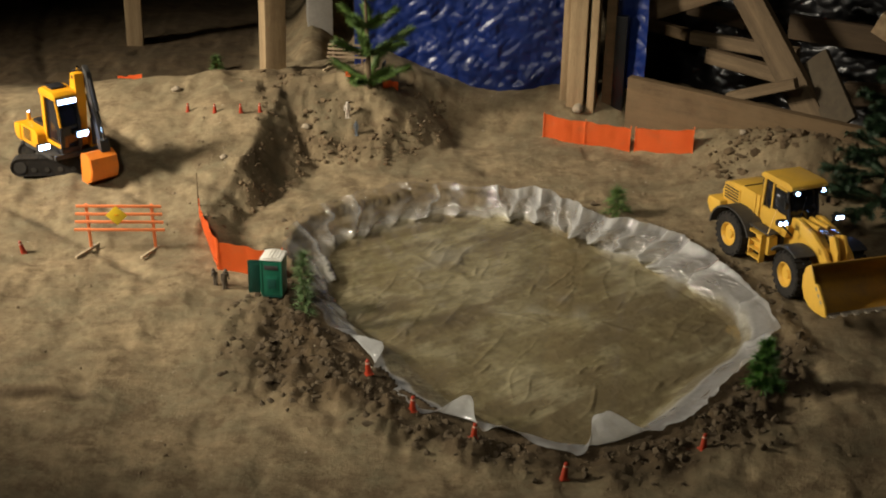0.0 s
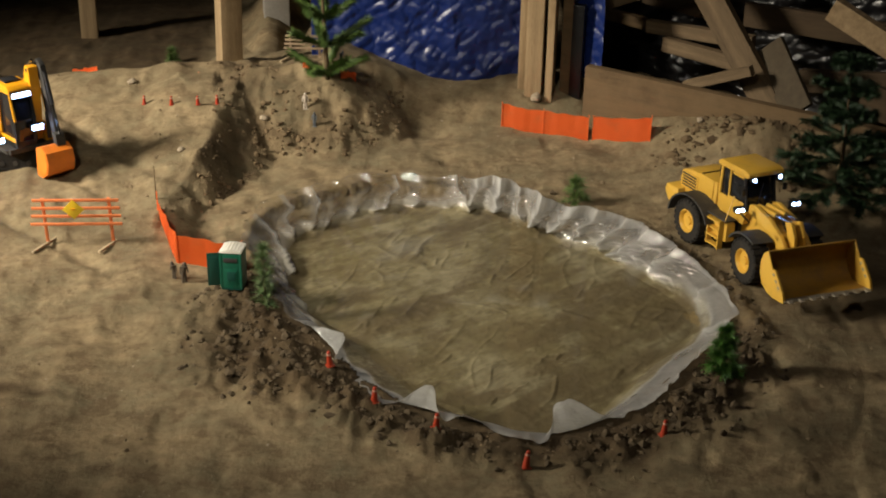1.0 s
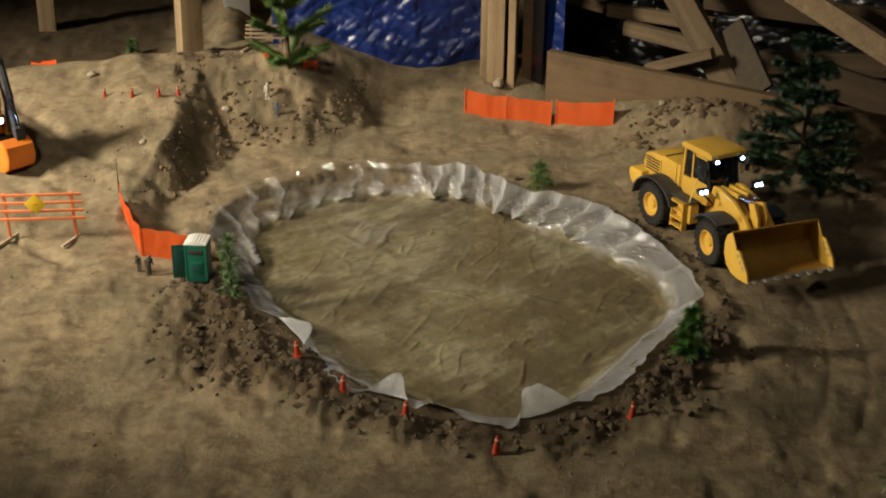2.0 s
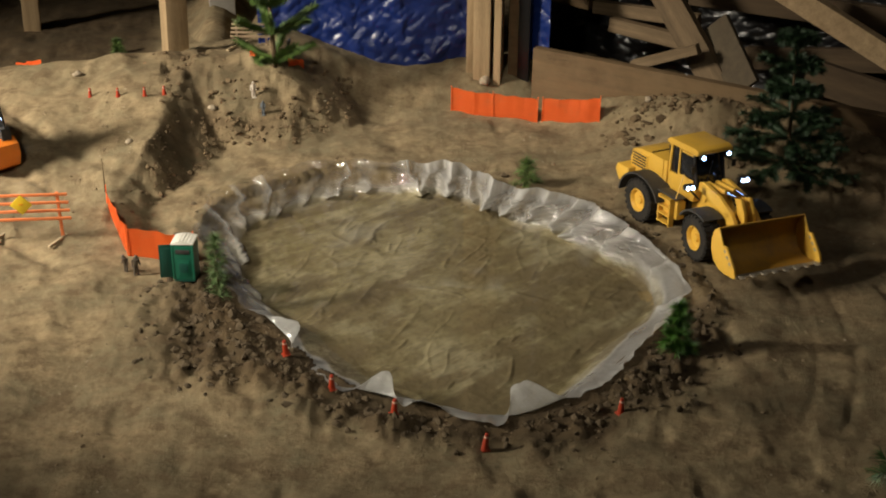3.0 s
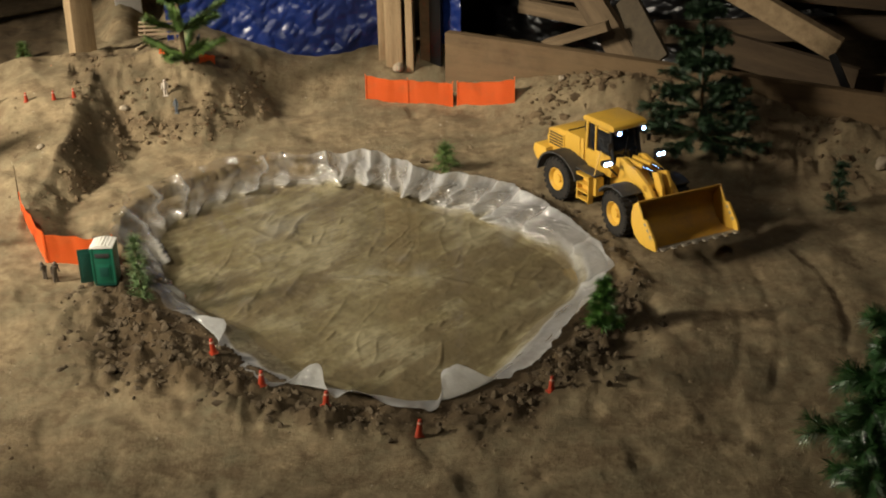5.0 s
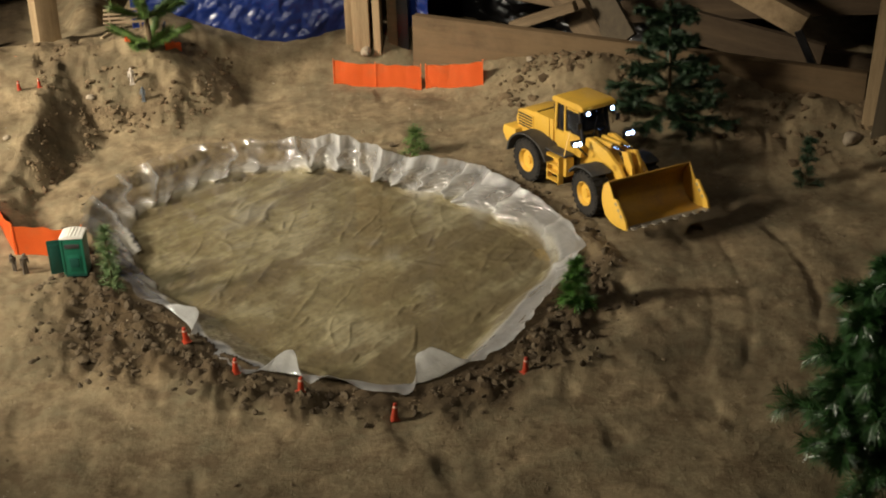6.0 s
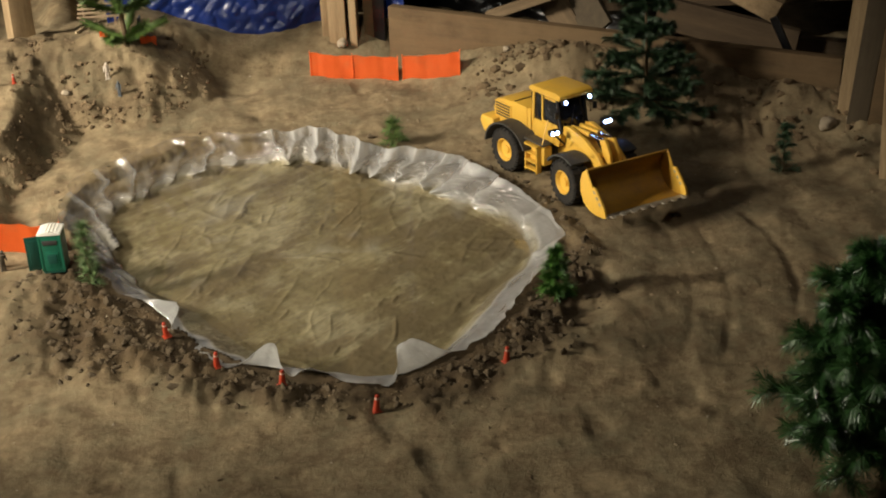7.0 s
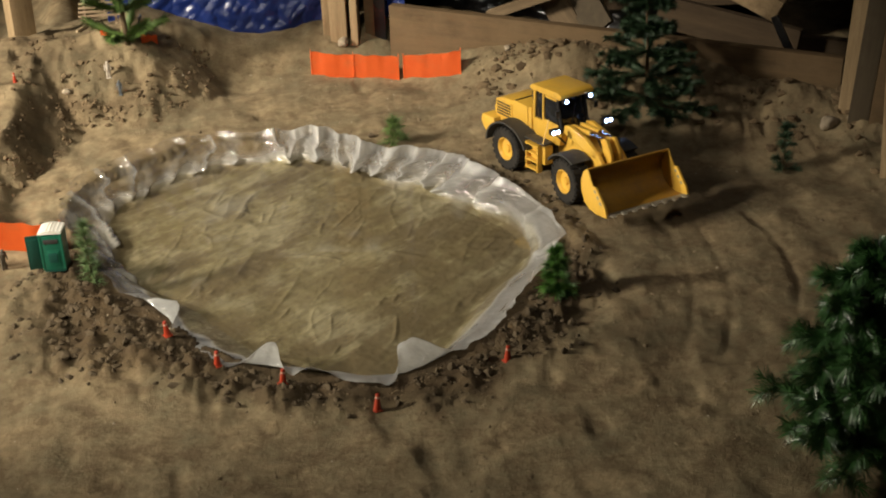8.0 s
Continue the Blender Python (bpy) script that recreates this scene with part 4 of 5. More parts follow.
def barricade(x, y, turn, w, h, sign, label, wood=ORANGE_RAIL):
    ob = thing("barricade", label, "barricade", pose(x, y, ground_z(x, y), 0, 0, turn))
    for sx in (-1, 1):
        part("upright", box((0.008, 0.005, h), (sx * w * 0.36, 0, h / 2 + 0.004), (6, 0, 0), bev=0.001), wood, ob)
        part("skid", box((0.007, 0.128, 0.007), (sx * w * 0.36, 0.0, 0.005), (0, 0, -24), bev=0.001), SKID_WOOD, ob, "pale wooden skid")
    for i in range(4):
        part("rail", box((w * (1 - 0.02 * i), 0.004, 0.0075), (0, -0.006 - 0.016 * (1 - i / 4), h * (0.52 + 0.155 * i)), (6, 0, 0), bev=0.001), wood, ob)
    if sign:
        plate = part("sign_plate", box((0.040, 0.003, 0.040), (0, 0, 0), (0, 45, 0), bev=0.001), SIGN_YELLOW, ob, "yellow diamond sign", m=pose(-0.002, -0.033, h * 0.86, 6, 0, 0))
        part("sign_mark", box((0.012, 0.0015, 0.005), (0, -0.002, 0.002), bev=0.0003), AMBER, plate, "small worn marking")
    return ob


barricade(-0.851, 3.213, 2, 0.236, 0.133, True, "orange slatted barricade with a yellow diamond sign on wooden skids")
barricade(-0.342, 4.462, -4, 0.139, 0.085, False, "small weathered wooden slatted barricade on the mound", GREY_RAIL)


def fence_run(points, height, label, lean=0.0, sticks=True, rise=0.0):
    """A strip of orange plastic fence held by thin stakes."""
    ob = thing("plastic_fence", label, "fence", Matrix(), "orange plastic fences")
    pts = [Vector((x, y, ground_z(x, y))) for x, y in points]
    for a, b in zip(pts, pts[1:]):
        bm = bmesh.new()
        n = 18
        rows = []
        side = (b - a).normalized().cross(Vector((0, 0, 1)))
        for i in range(n + 1):
            p = a.lerp(b, i / n)
            sag = 0.0016 * math.sin(i * 0.55 + a.x * 9) + 0.0007 * math.sin(i * 1.4)
            foot_z = min(p.z, ground_z(p.x, p.y)) - 0.004
            tall = height + rise * (i / n - 1)
            rows.append([bm.verts.new(p + side * (sag * (0.3 + k) + lean * k * tall) + Vector((0, 0, foot_z - p.z + k * (tall + 0.002 * math.sin(i * 0.9))))) for k in (0, 0.33, 0.67, 1)])
        for r, s in zip(rows, rows[1:]):
            for k in range(3):
                bm.faces.new((r[k], s[k], s[k + 1], r[k + 1]))
        bmesh.ops.solidify(bm, geom=bm.faces[:], thickness=0.0016)
        part("strip", bm, ORANGE_MESH, ob)
    if sticks:
        for p in pts:
            tall = height * 1.06 - (rise if p is pts[0] else 0)
            part("stake", rod(p + Vector((0, -0.004, -0.01)), p + Vector((0.001, -0.004, tall)), 0.0013, seg=8), ORANGE_MESH, ob, "thin orange stake")
    return ob


fence_run([(-0.673, 3.374), (-0.583, 3.113)], 0.083, "orange plastic fence strip staked along the embankment foot", rise=0.034)
fence_run([(-0.579, 3.106), (-0.408, 3.059)], 0.081, "orange plastic fence strip behind the portable toilet")
fence_run([(0.327, 4.201), (0.459, 4.137), (0.599, 4.07)], 0.083, "orange plastic fence strip staked before the post")
fence_run([(0.614, 4.064), (0.782, 3.957)], 0.082, "orange plastic fence strip staked before the board")
fence_run([(-1.198, 4.664), (-1.05, 4.408)], 0.022, "low scrap of orange plastic fence on the berm", sticks=False)
fence_run([(-0.922, 4.798), (-0.679, 4.266)], 0.008, "low scrap of orange plastic fence on the berm", sticks=False)
fence_run([(-0.206, 4.193), (-0.159, 4.236)], 0.035, "scrap of orange plastic fence under the pine", sticks=False)
fence_run([(-0.333, 4.232), (-0.29, 4.226)], 0.02, "scrap of orange plastic fence under the pine", sticks=False)
tagged(obj_of("stake", rod((-0.685, 3.423, ground_z(-0.685, 3.423) - 0.01), (-0.685, 3.423, ground_z(-0.685, 3.423) + 0.10), 0.0022, 0.0012, 8), BARK), "thin rusty stake standing at the fence end", "stake")


def figure(x, y, h, turn, material, label, stoop=0.0):
    """A small painted figure, one plain shape."""
    bm = bmesh.new()
    for sx in (-1, 1):
        rod((sx * 0.07 * h, 0, 0), (sx * 0.05 * h, 0, 0.5 * h), 0.05 * h, 0.062 * h, 10, bm)
        rod((sx * 0.14 * h, 0, 0.8 * h), (sx * 0.18 * h, -0.06 * h, 0.46 * h), 0.04 * h, 0.03 * h, 8, bm)
    rod((0, 0, 0.46 * h), (0, -stoop * h, 0.84 * h), 0.095 * h, 0.125 * h, 12, bm)
    bmesh.ops.create_icosphere(bm, subdivisions=2, radius=0.085 * h, matrix=Matrix.Translation((0, -stoop * h * 1.2, 0.93 * h)))
    box((0.34 * h, 0.26 * h, 0.03 * h), (0, 0, 0.012 * h), bev=0.005 * h, bm=bm)
    return tagged(obj_of("figurine", bm, material, m=pose(x, y, ground_z(x, y) - 0.002, 0, 0, turn)), label, "figurine", "figurines")


figure(-0.315, 4.061, 0.053, 10, FIG_WHITE, "tiny pale standing figurine on the mound face")
figure(-0.282, 3.992, 0.047, -25, FIG_BLUE, "tiny dark grey figurine standing on the mound face")
figure(-0.545, 2.994, 0.058, 35, FIG_BROWN, "small brown figurine beside the orange fence", 0.08)
figure(-0.572, 3.01, 0.051, -30, FIG_BROWN, "small brown figurine beside the orange fence", 0.1)
figure(-0.21, 4.284, 0.044, 60, FIG_DARK, "small dark figurine beside the pine", 0.15)

# ---- the wheel loader ----


def wheel(parent, m, r, width, name="wheel"):
    """A wheel round the local y axis: tyre with lugs, dished rim and hub bolts."""
    turn = m @ pose(0, 0, 0, 90, 0, 0)
    w = width / 2
    bm = lathe([(0.52 * r, -w * 0.9), (0.70 * r, -w), (0.88 * r, -w * 0.96), (0.955 * r, -w * 0.78), (0.955 * r, w * 0.78), (0.88 * r, w * 0.96), (0.70 * r, w), (0.52 * r, w * 0.9)], 40, caps=False)
    for i in range(22):
        for s in (-1, 1):
            a = 2 * math.pi * (i + (0.5 if s > 0 else 0)) / 22
            box((0.06 * r, 0.15 * r, w * 0.95), (0.965 * r * math.cos(a), 0.965 * r * math.sin(a), s * w * 0.46), (0, 0, math.degrees(a)), bev=0.006 * r, bm=bm, seg=1)
            box((0.10 * r, 0.12 * r, w * 0.10), (0.90 * r * math.cos(a), 0.90 * r * math.sin(a), s * w * 0.96), (0, 0, math.degrees(a)), bm=bm)
    tyre = part("wheel", bm, RUBBER, parent, "dusty black lugged tyre", m=turn, sharp=30)
    bm = lathe([(0.40 * r, -w * 0.55), (0.53 * r, -w * 0.97), (0.50 * r, -w * 1.0), (0.44 * r, -w * 0.82), (0.40 * r, -w * 0.6), (0.20 * r, -w * 0.55), (0.17 * r, -w * 0.78), (0.05 * r, -w * 0.8)], 28)
    for i in range(8):
        a = 2 * math.pi * i / 8
        rod((0.29 * r * math.cos(a), 0.29 * r * math.sin(a), -w * 0.5), (0.29 * r * math.cos(a), 0.29 * r * math.sin(a), -w * 0.66), 0.025 * r, seg=6, bm=bm)
    part("rim", bm, YELLOW, tyre, "yellow rim")
    bm = lathe([(0.40 * r, w * 0.55), (0.53 * r, w * 0.97), (0.50 * r, w * 1.0), (0.44 * r, w * 0.82), (0.40 * r, w * 0.6), (0.20 * r, w * 0.55), (0.17 * r, w * 0.78), (0.05 * r, w * 0.8)], 28)
    part("rim", bm, YELLOW, tyre, "yellow rim")
    return tyre


def loader():
    px, py = 0.907, 3.159
    ob = thing("wheel_loader", "yellow toy wheel loader with lit white lamps on the dirt", "wheel loader", pose(px, py, ground_z(px, py) + 0.001, 0, 0, -67))
    R, W = 0.061, 0.050
    LONG = Matrix.Diagonal((1.15, 0.92, 0.93, 1))      # stretch of the body's length, width and height to fit the camera's view

    def lpart(name, bm, material, parent, label="", m=None):
        bmesh.ops.transform(bm, matrix=LONG, verts=bm.verts[:])
        return part(name, bm, material, parent, label, m)

    for sy in (-1, 1):
        wheel(ob, pose(-0.140, sy * 0.077, R), R, W)
    # rear frame and body
    lpart("rear_frame", box((0.20, 0.07, 0.045), (-0.105, 0, 0.085), bev=0.004), BLACK, ob)
    hood = lpart("hood", prism([(-0.212, 0.108), (-0.222, 0.150), (-0.210, 0.182), (-0.18, 0.192), (-0.075, 0.198), (-0.075, 0.108)], -0.056, 0.056, bev=0.006), YELLOW, ob)
    for sy in (-1, 1):
        lpart("grille_frame", box((0.062, 0.003, 0.05), (-0.180, sy * 0.0575, 0.155), bev=0.002), YELLOW, hood)
        for i in range(5):
            lpart("grille_slat", box((0.054, 0.003, 0.0045), (-0.180, sy * 0.0592, 0.138 + i * 0.0088), bev=0.0008), BLACK, hood, "black grille slat")
        lpart("hood_panel", box((0.055, 0.003, 0.06), (-0.115, sy * 0.0572, 0.168), bev=0.003), YELLOW, hood)
    lpart("hood_seam", box((0.003, 0.100, 0.003), (-0.142, 0, 0.1955), bev=0.0006), BLACK, hood)
    lpart("air_intake", rod((-0.12, 0.022, 0.19), (-0.12, 0.022, 0.216), 0.008, seg=14), BLACK, hood)
    lpart("exhaust", rod((-0.098, -0.02, 0.19), (-0.103, -0.02, 0.228), 0.0055, seg=12), BLACK, hood)
    lpart("counterweight", prism([(-0.215, 0.062), (-0.240, 0.082), (-0.252, 0.105), (-0.246, 0.126), (-0.196, 0.128), (-0.196, 0.108), (-0.205, 0.09)], -0.082, 0.082, bev=0.007), YELLOW, ob)
    for sy in (-1, 1):
        lo, hi = sorted((sy * 0.048, sy * 0.110))
        lpart("rear_fender", band(arc(-0.122, 0.066, 0.080, 178, 18, 18), 0.005, lo, hi), GREY_PLASTIC, ob, "dark grey fender")
        lpart("side_tank", box((0.062, 0.03, 0.055), (-0.03, sy * 0.066, 0.082), bev=0.004), YELLOW, ob)
        steps = lpart("ladder", box((0.004, 0.018, 0.085), (-0.054, sy * 0.088, 0.073), bev=0.001), YELLOW, ob)
        lpart("ladder_rail", box((0.004, 0.018, 0.085), (-0.012, sy * 0.088, 0.073), bev=0.001), YELLOW, steps)
        for i in range(4):
            lpart("step", box((0.046, 0.02, 0.004), (-0.033, sy * 0.089, 0.038 + i * 0.024), bev=0.001), YELLOW, steps)
        lpart("deck", box((0.072, 0.036, 0.005), (-0.028, sy * 0.075, 0.122), bev=0.0015), GREY_PLASTIC, ob, "dark deck plate")
        lpart("handrail", rod((0.002, sy * 0.09, 0.122), (-0.004, sy * 0.062, 0.19), 0.0016, seg=8), YELLOW, ob)
    # cab
    cab = lpart("cab", prism([(-0.078, 0.115), (-0.078, 0.17), (0.012, 0.17), (0.03, 0.15), (0.022, 0.115)], -0.05, 0.05, bev=0.004), YELLOW, ob)
    lpart("cab_glass", prism([(-0.072, 0.168), (-0.068, 0.252), (0.012, 0.252), (0.031, 0.160), (0.014, 0.160)], -0.046, 0.046, bev=0.002), DARK_GLASS, cab, "dark tinted glass")
    for sy in (-1, 1):
        y = sy * 0.048
        lpart("pillar", rod((-0.073, y, 0.165), (-0.069, y, 0.256), 0.0042, seg=8), YELLOW, cab)
        lpart("pillar", rod((-0.038, y, 0.165), (-0.038, y, 0.256), 0.0030, seg=8), YELLOW, cab)
        lpart("pillar", rod((0.030, y, 0.158), (0.013, y, 0.256), 0.0038, seg=8), BLACK, cab, "black front pillar")
        lpart("door_frame", box((0.045, 0.003, 0.006), (-0.008, y * 1.01, 0.247), bev=0.001), YELLOW, cab)
        lpart("door_panel", prism([(-0.035, 0.125), (-0.035, 0.178), (0.018, 0.178), (0.024, 0.15), (0.018, 0.125)], y * 1.0, y * 1.06, bev=0.0008), YELLOW, cab)
        lpart("mirror_arm", rod((0.02, sy * 0.05, 0.235), (0.034, sy * 0.068, 0.228), 0.0014, seg=6), BLACK, cab)
        lpart("mirror", box((0.004, 0.012, 0.02), (0.035, sy * 0.07, 0.22), bev=0.001), BLACK, cab)
    lpart("wiper", rod((0.028, -0.01, 0.176), (0.018, 0.012, 0.228), 0.001, seg=6), BLACK, cab)
    roof = lpart("roof", prism([(-0.076, 0.256), (-0.078, 0.266), (-0.068, 0.274), (0.022, 0.277), (0.036, 0.272), (0.038, 0.262), (0.030, 0.256)], -0.060, 0.060, bev=0.004), YELLOW, ob, "flat yellow cab roof")
    for sy in (-1, 1):
        lampbox = lpart("work_light", box((0.010, 0.016, 0.012), (0.036, sy * 0.043, 0.254), bev=0.002), BLACK, roof)
        lpart("lens", lathe([(0.0058, 0), (0.0045, 0.003), (0.001, 0.004)], 16, m=pose(0.041, sy * 0.043, 0.254, 0, 90, 0)), LED, lampbox, "lit white lens")
        lpart("rear_light", box((0.004, 0.012, 0.008), (-0.079, sy * 0.04, 0.262), bev=0.001), BLACK, roof)
    # front half, steered to its right
    F = pose(0, 0, 0, 0, 0, -6)

    def fpart(name, bm, material, label="", parent=ob):
        return lpart(name, bm, material, parent, label, m=F)

    for sy in (-1, 1):
        wheel(ob, F @ pose(0.140, sy * 0.077, R), R, W)
    fpart("front_frame", prism([(-0.01, 0.07), (-0.01, 0.12), (0.03, 0.165), (0.075, 0.172), (0.11, 0.13), (0.17, 0.085), (0.16, 0.06)], -0.024, 0.024, bev=0.003), YELLOW)
    fpart("hinge", rod((0, 0, 0.05), (0, 0, 0.13), 0.016, seg=16), BLACK)
    fpart("front_axle", rod((0.121, -0.06, 0.066), (0.121, 0.06, 0.066), 0.018, seg=14), BLACK)
    for sy in (-1, 1):
        lo, hi = sorted((sy * 0.048, sy * 0.110))
        fender = fpart("front_fender", band(arc(0.121, 0.066, 0.076, 150, 62, 12), 0.005, lo, hi), GREY_PLASTIC, "dark grey fender")
        stalk = fpart("lamp_bracket", rod((0.05, sy * 0.045, 0.135), (0.055, sy * 0.088, 0.178), 0.003, seg=8), BLACK)
        head = fpart("headlight", box((0.014, 0.030, 0.015), (0.058, sy * 0.088, 0.182), bev=0.003), BLACK)
        for k in (-1, 1):
            lpart("lens", lathe([(0.0060, 0), (0.0048, 0.003), (0.001, 0.0042)], 16, m=pose(0.0645, sy * 0.088 + k * 0.0072, 0.182, 0, 90, 0)), LED, head, "lit white lens")
        lo, hi = sorted((sy * 0.030, sy * 0.042))
        fpart("lift_arm", prism([(0.038, 0.160), (0.042, 0.184), (0.062, 0.190), (0.125, 0.178), (0.175, 0.152), (0.218, 0.104), (0.226, 0.080), (0.210, 0.074), (0.190, 0.098), (0.150, 0.130), (0.105, 0.150), (0.06, 0.156)], lo, hi, bev=0.0018), YELLOW)
        barrel = fpart("lift_cylinder", rod((0.045, sy * 0.028, 0.085), (0.10, sy * 0.028, 0.098), 0.008, seg=14), BLACK)
        fpart("cylinder_rod", rod((0.10, sy * 0.028, 0.098), (0.158, sy * 0.028, 0.135), 0.0045, seg=12), CHROME, "chrome rod", barrel).matrix_basis = Matrix()
        barrel = fpart("tilt_cylinder", rod((0.045, sy * 0.014, 0.176), (0.118, sy * 0.014, 0.184), 0.0075, seg=14), YELLOW)
        fpart("cylinder_rod", rod((0.118, sy * 0.014, 0.184), (0.168, sy * 0.014, 0.189), 0.0042, seg=12), CHROME, "chrome rod", barrel).matrix_basis = Matrix()
        fpart("bell_crank", prism([(0.156, 0.188), (0.178, 0.194), (0.198, 0.160), (0.204, 0.116), (0.190, 0.114), (0.172, 0.150)], sy * 0.014 - 0.005, sy * 0.014 + 0.005, bev=0.0015), YELLOW)
    fpart("cross_tube", rod((0.160, -0.042, 0.145), (0.160, 0.042, 0.145), 0.009, seg=14), YELLOW)
    half = 0.119
    B = F @ pose(0.076, 0, -0.018, 0, -14, 0) @ Matrix.Diagonal((1, 1, 0.80, 1))      # the bucket hangs a little above the ground, flattened to fit the view
    shell = [(0.236, 0.140), (0.222, 0.130), (0.208, 0.104), (0.204, 0.072), (0.212, 0.042), (0.230, 0.020), (0.256, 0.009), (0.294, 0.004)]
    bucket = part("bucket", band(shell, 0.004, -half, half), WORN_YELLOW, ob, "worn yellow bucket plate", m=B)
    part("spill_guard", box((0.006, 2 * half, 0.008), (0.238, 0, 0.141), (0, 20, 0), bev=0.0015), WORN_YELLOW, bucket)
    for sy in (-1, 1):
        lo, hi = sorted((sy * half, sy * (half + 0.004)))
        part("side_plate", prism([(0.240, 0.146), (0.220, 0.134), (0.205, 0.106), (0.200, 0.072), (0.208, 0.038), (0.228, 0.016), (0.256, 0.004), (0.296, 0.0), (0.290, 0.022), (0.262, 0.076)], lo, hi, bev=0.0012), YELLOW, bucket)
        part("side_cutter", prism([(0.254, 0.092), (0.270, 0.092), (0.300, 0.030), (0.304, 0.000), (0.280, 0.000), (0.282, 0.026)], lo - 0.0015, hi + 0.0015, bev=0.0012), YELLOW, bucket)
        for zz in (0.078, 0.060, 0.042):
            part("wear_plate", box((0.010, 0.010, 0.007), (0.284 - 0.50 * (zz - 0.042), (lo + hi) / 2, zz), (0, 56, 0), bev=0.001), STEEL, bucket, "bare steel wear plate")
    part("cutting_edge", box((0.024, 2 * half + 0.006, 0.004), (0.294, 0, 0.004), bev=0.001), STEEL, bucket, "worn steel edge")
    for i in range(8):
        at = -half + 0.012 + i * (2 * half - 0.024) / 7
        part("tooth", prism([(0.300, 0.001), (0.300, 0.009), (0.316, 0.003), (0.316, 0.001)], at - 0.006, at + 0.006, bev=0.0006), STEEL, bucket)
    return ob


loader()

# ---- the excavator ----


def excavator():
    cx, cy = -1.15, 3.70
    gz = ground_z(cx, cy - 0.05)
    ob = thing("excavator", "amber yellow toy excavator with orange bucket and lit lamps", "excavator", pose(cx, cy, gz, 0, 0, -48) @ Matrix.Scale(0.939, 4))
    U = pose(0, 0, 0, 0, 0, 56)      # the undercarriage stands turned under the house
    H = pose(0.035, 0, 0.0)      # the house is shifted forward on the ring to fit the camera's view
    L, r, W = 0.255, 0.027, 0.045
    for sy in (-1, 1):
        y0 = sy * 0.075
        outline = arc(-L / 2 + r, r, r, 270, 90, 10) + arc(L / 2 - r, r, r, 90, -90, 10)
        track = part("track", prism(outline, y0 - W / 2, y0 + W / 2), RUBBER, ob, "dusty black track", m=U)
        run = 2 * (L - 2 * r) + 2 * math.pi * r
        for i in range(44):
            s = run * i / 44
            flat = L - 2 * r
            if s < flat:
                p, a = (-flat / 2 + s, 2 * r), 0
            elif s < flat + math.pi * r:
                a = -(s - flat) / r
                p = (flat / 2 - r * math.sin(a), r + r * math.cos(a))
            elif s < 2 * flat + math.pi * r:
                p, a = (flat / 2 - (s - flat - math.pi * r), 0.0), 0
            else:
                a = -(s - 2 * flat - math.pi * r) / r + math.pi
                p = (-flat / 2 - r * math.sin(a), r + r * math.cos(a))
            part("track_shoe", box((0.0125, W * 1.05, 0.005), (p[0], y0, p[1]), (0, -math.degrees(a), 0), bev=0.001), RUBBER, track)
        for sx in (-1, 1):
            part("sprocket", rod((sx * (L / 2 - r), y0 - W * 0.54, r), (sx * (L / 2 - r), y0 + W * 0.54, r), r * 0.7, seg=18), GREY_PLASTIC, track)
        for i in range(4):
            part("roller", rod((-0.06 + i * 0.04, y0 - W * 0.53, r * 0.7), (-0.06 + i * 0.04, y0 + W * 0.53, r * 0.7), r * 0.3, seg=12), GREY_PLASTIC, track)
    part("car_body", box((0.12, 0.12, 0.025), (0, 0, 0.045), bev=0.005), GREY_PLASTIC, ob, m=U)
    part("slew_ring", rod((0, 0, 0.05), (0, 0, 0.068), 0.045, seg=28), BLACK, ob)
    part("turntable", box((0.19, 0.15, 0.012), (0.03, 0, 0.069), bev=0.003), GREY_PLASTIC, ob)
    # house
    deck = part("engine_housing", prism([(-0.11, 0.08), (-0.11, 0.128), (-0.10, 0.138), (0.0, 0.138), (0.012, 0.125), (0.012, 0.08)], -0.082, 0.082, bev=0.006), AMBER, ob, m=H)
    for i in range(5):
        part("vent_slat", box((0.05, 0.003, 0.004), (-0.055, -0.083, 0.098 + i * 0.008), bev=0.0006), BLACK, deck, "black vent slat")
    part("engine_cover", box((0.075, 0.09, 0.014), (-0.05, 0.0, 0.143), bev=0.004), BLACK, ob, "black engine cover", m=H)
    part("counterweight", prism([(-0.10, 0.078), (-0.135, 0.085), (-0.146, 0.11), (-0.140, 0.133), (-0.10, 0.138)], -0.086, 0.086, bev=0.008), AMBER, ob, m=H)
    part("exhaust", rod((-0.07, 0.05, 0.15), (-0.07, 0.05, 0.185), 0.005, seg=12), BLACK, ob, m=H)
    part("beacon", rod((-0.115, -0.045, 0.134), (-0.115, -0.045, 0.162), 0.006, seg=12), AMBER, ob, "amber beacon", m=H)
    part("beacon_lens", lathe([(0.003, 0.162), (0.0025, 0.166), (0.001, 0.167)], 12, m=pose(-0.115, -0.045, 0)), LED, ob, "lit lens", m=H)
    part("side_housing", box((0.09, 0.026, 0.05), (0.05, 0.068, 0.105), bev=0.005), AMBER, ob, m=H)
    # cab, a tall dark glass box in a yellow frame
    y0, y1 = -0.050, 0.014
    cab = part("cab", box((0.105, y1 - y0, 0.022), (0.057, (y0 + y1) / 2, 0.091), bev=0.004), BLACK, ob, "black cab floor", m=H)
    part("cab_glass", prism([(0.010, 0.100), (0.012, 0.252), (0.092, 0.252), (0.112, 0.170), (0.108, 0.100)], y0 + 0.004, y1 - 0.004, bev=0.003), DARK_GLASS, cab, "dark tinted glass")
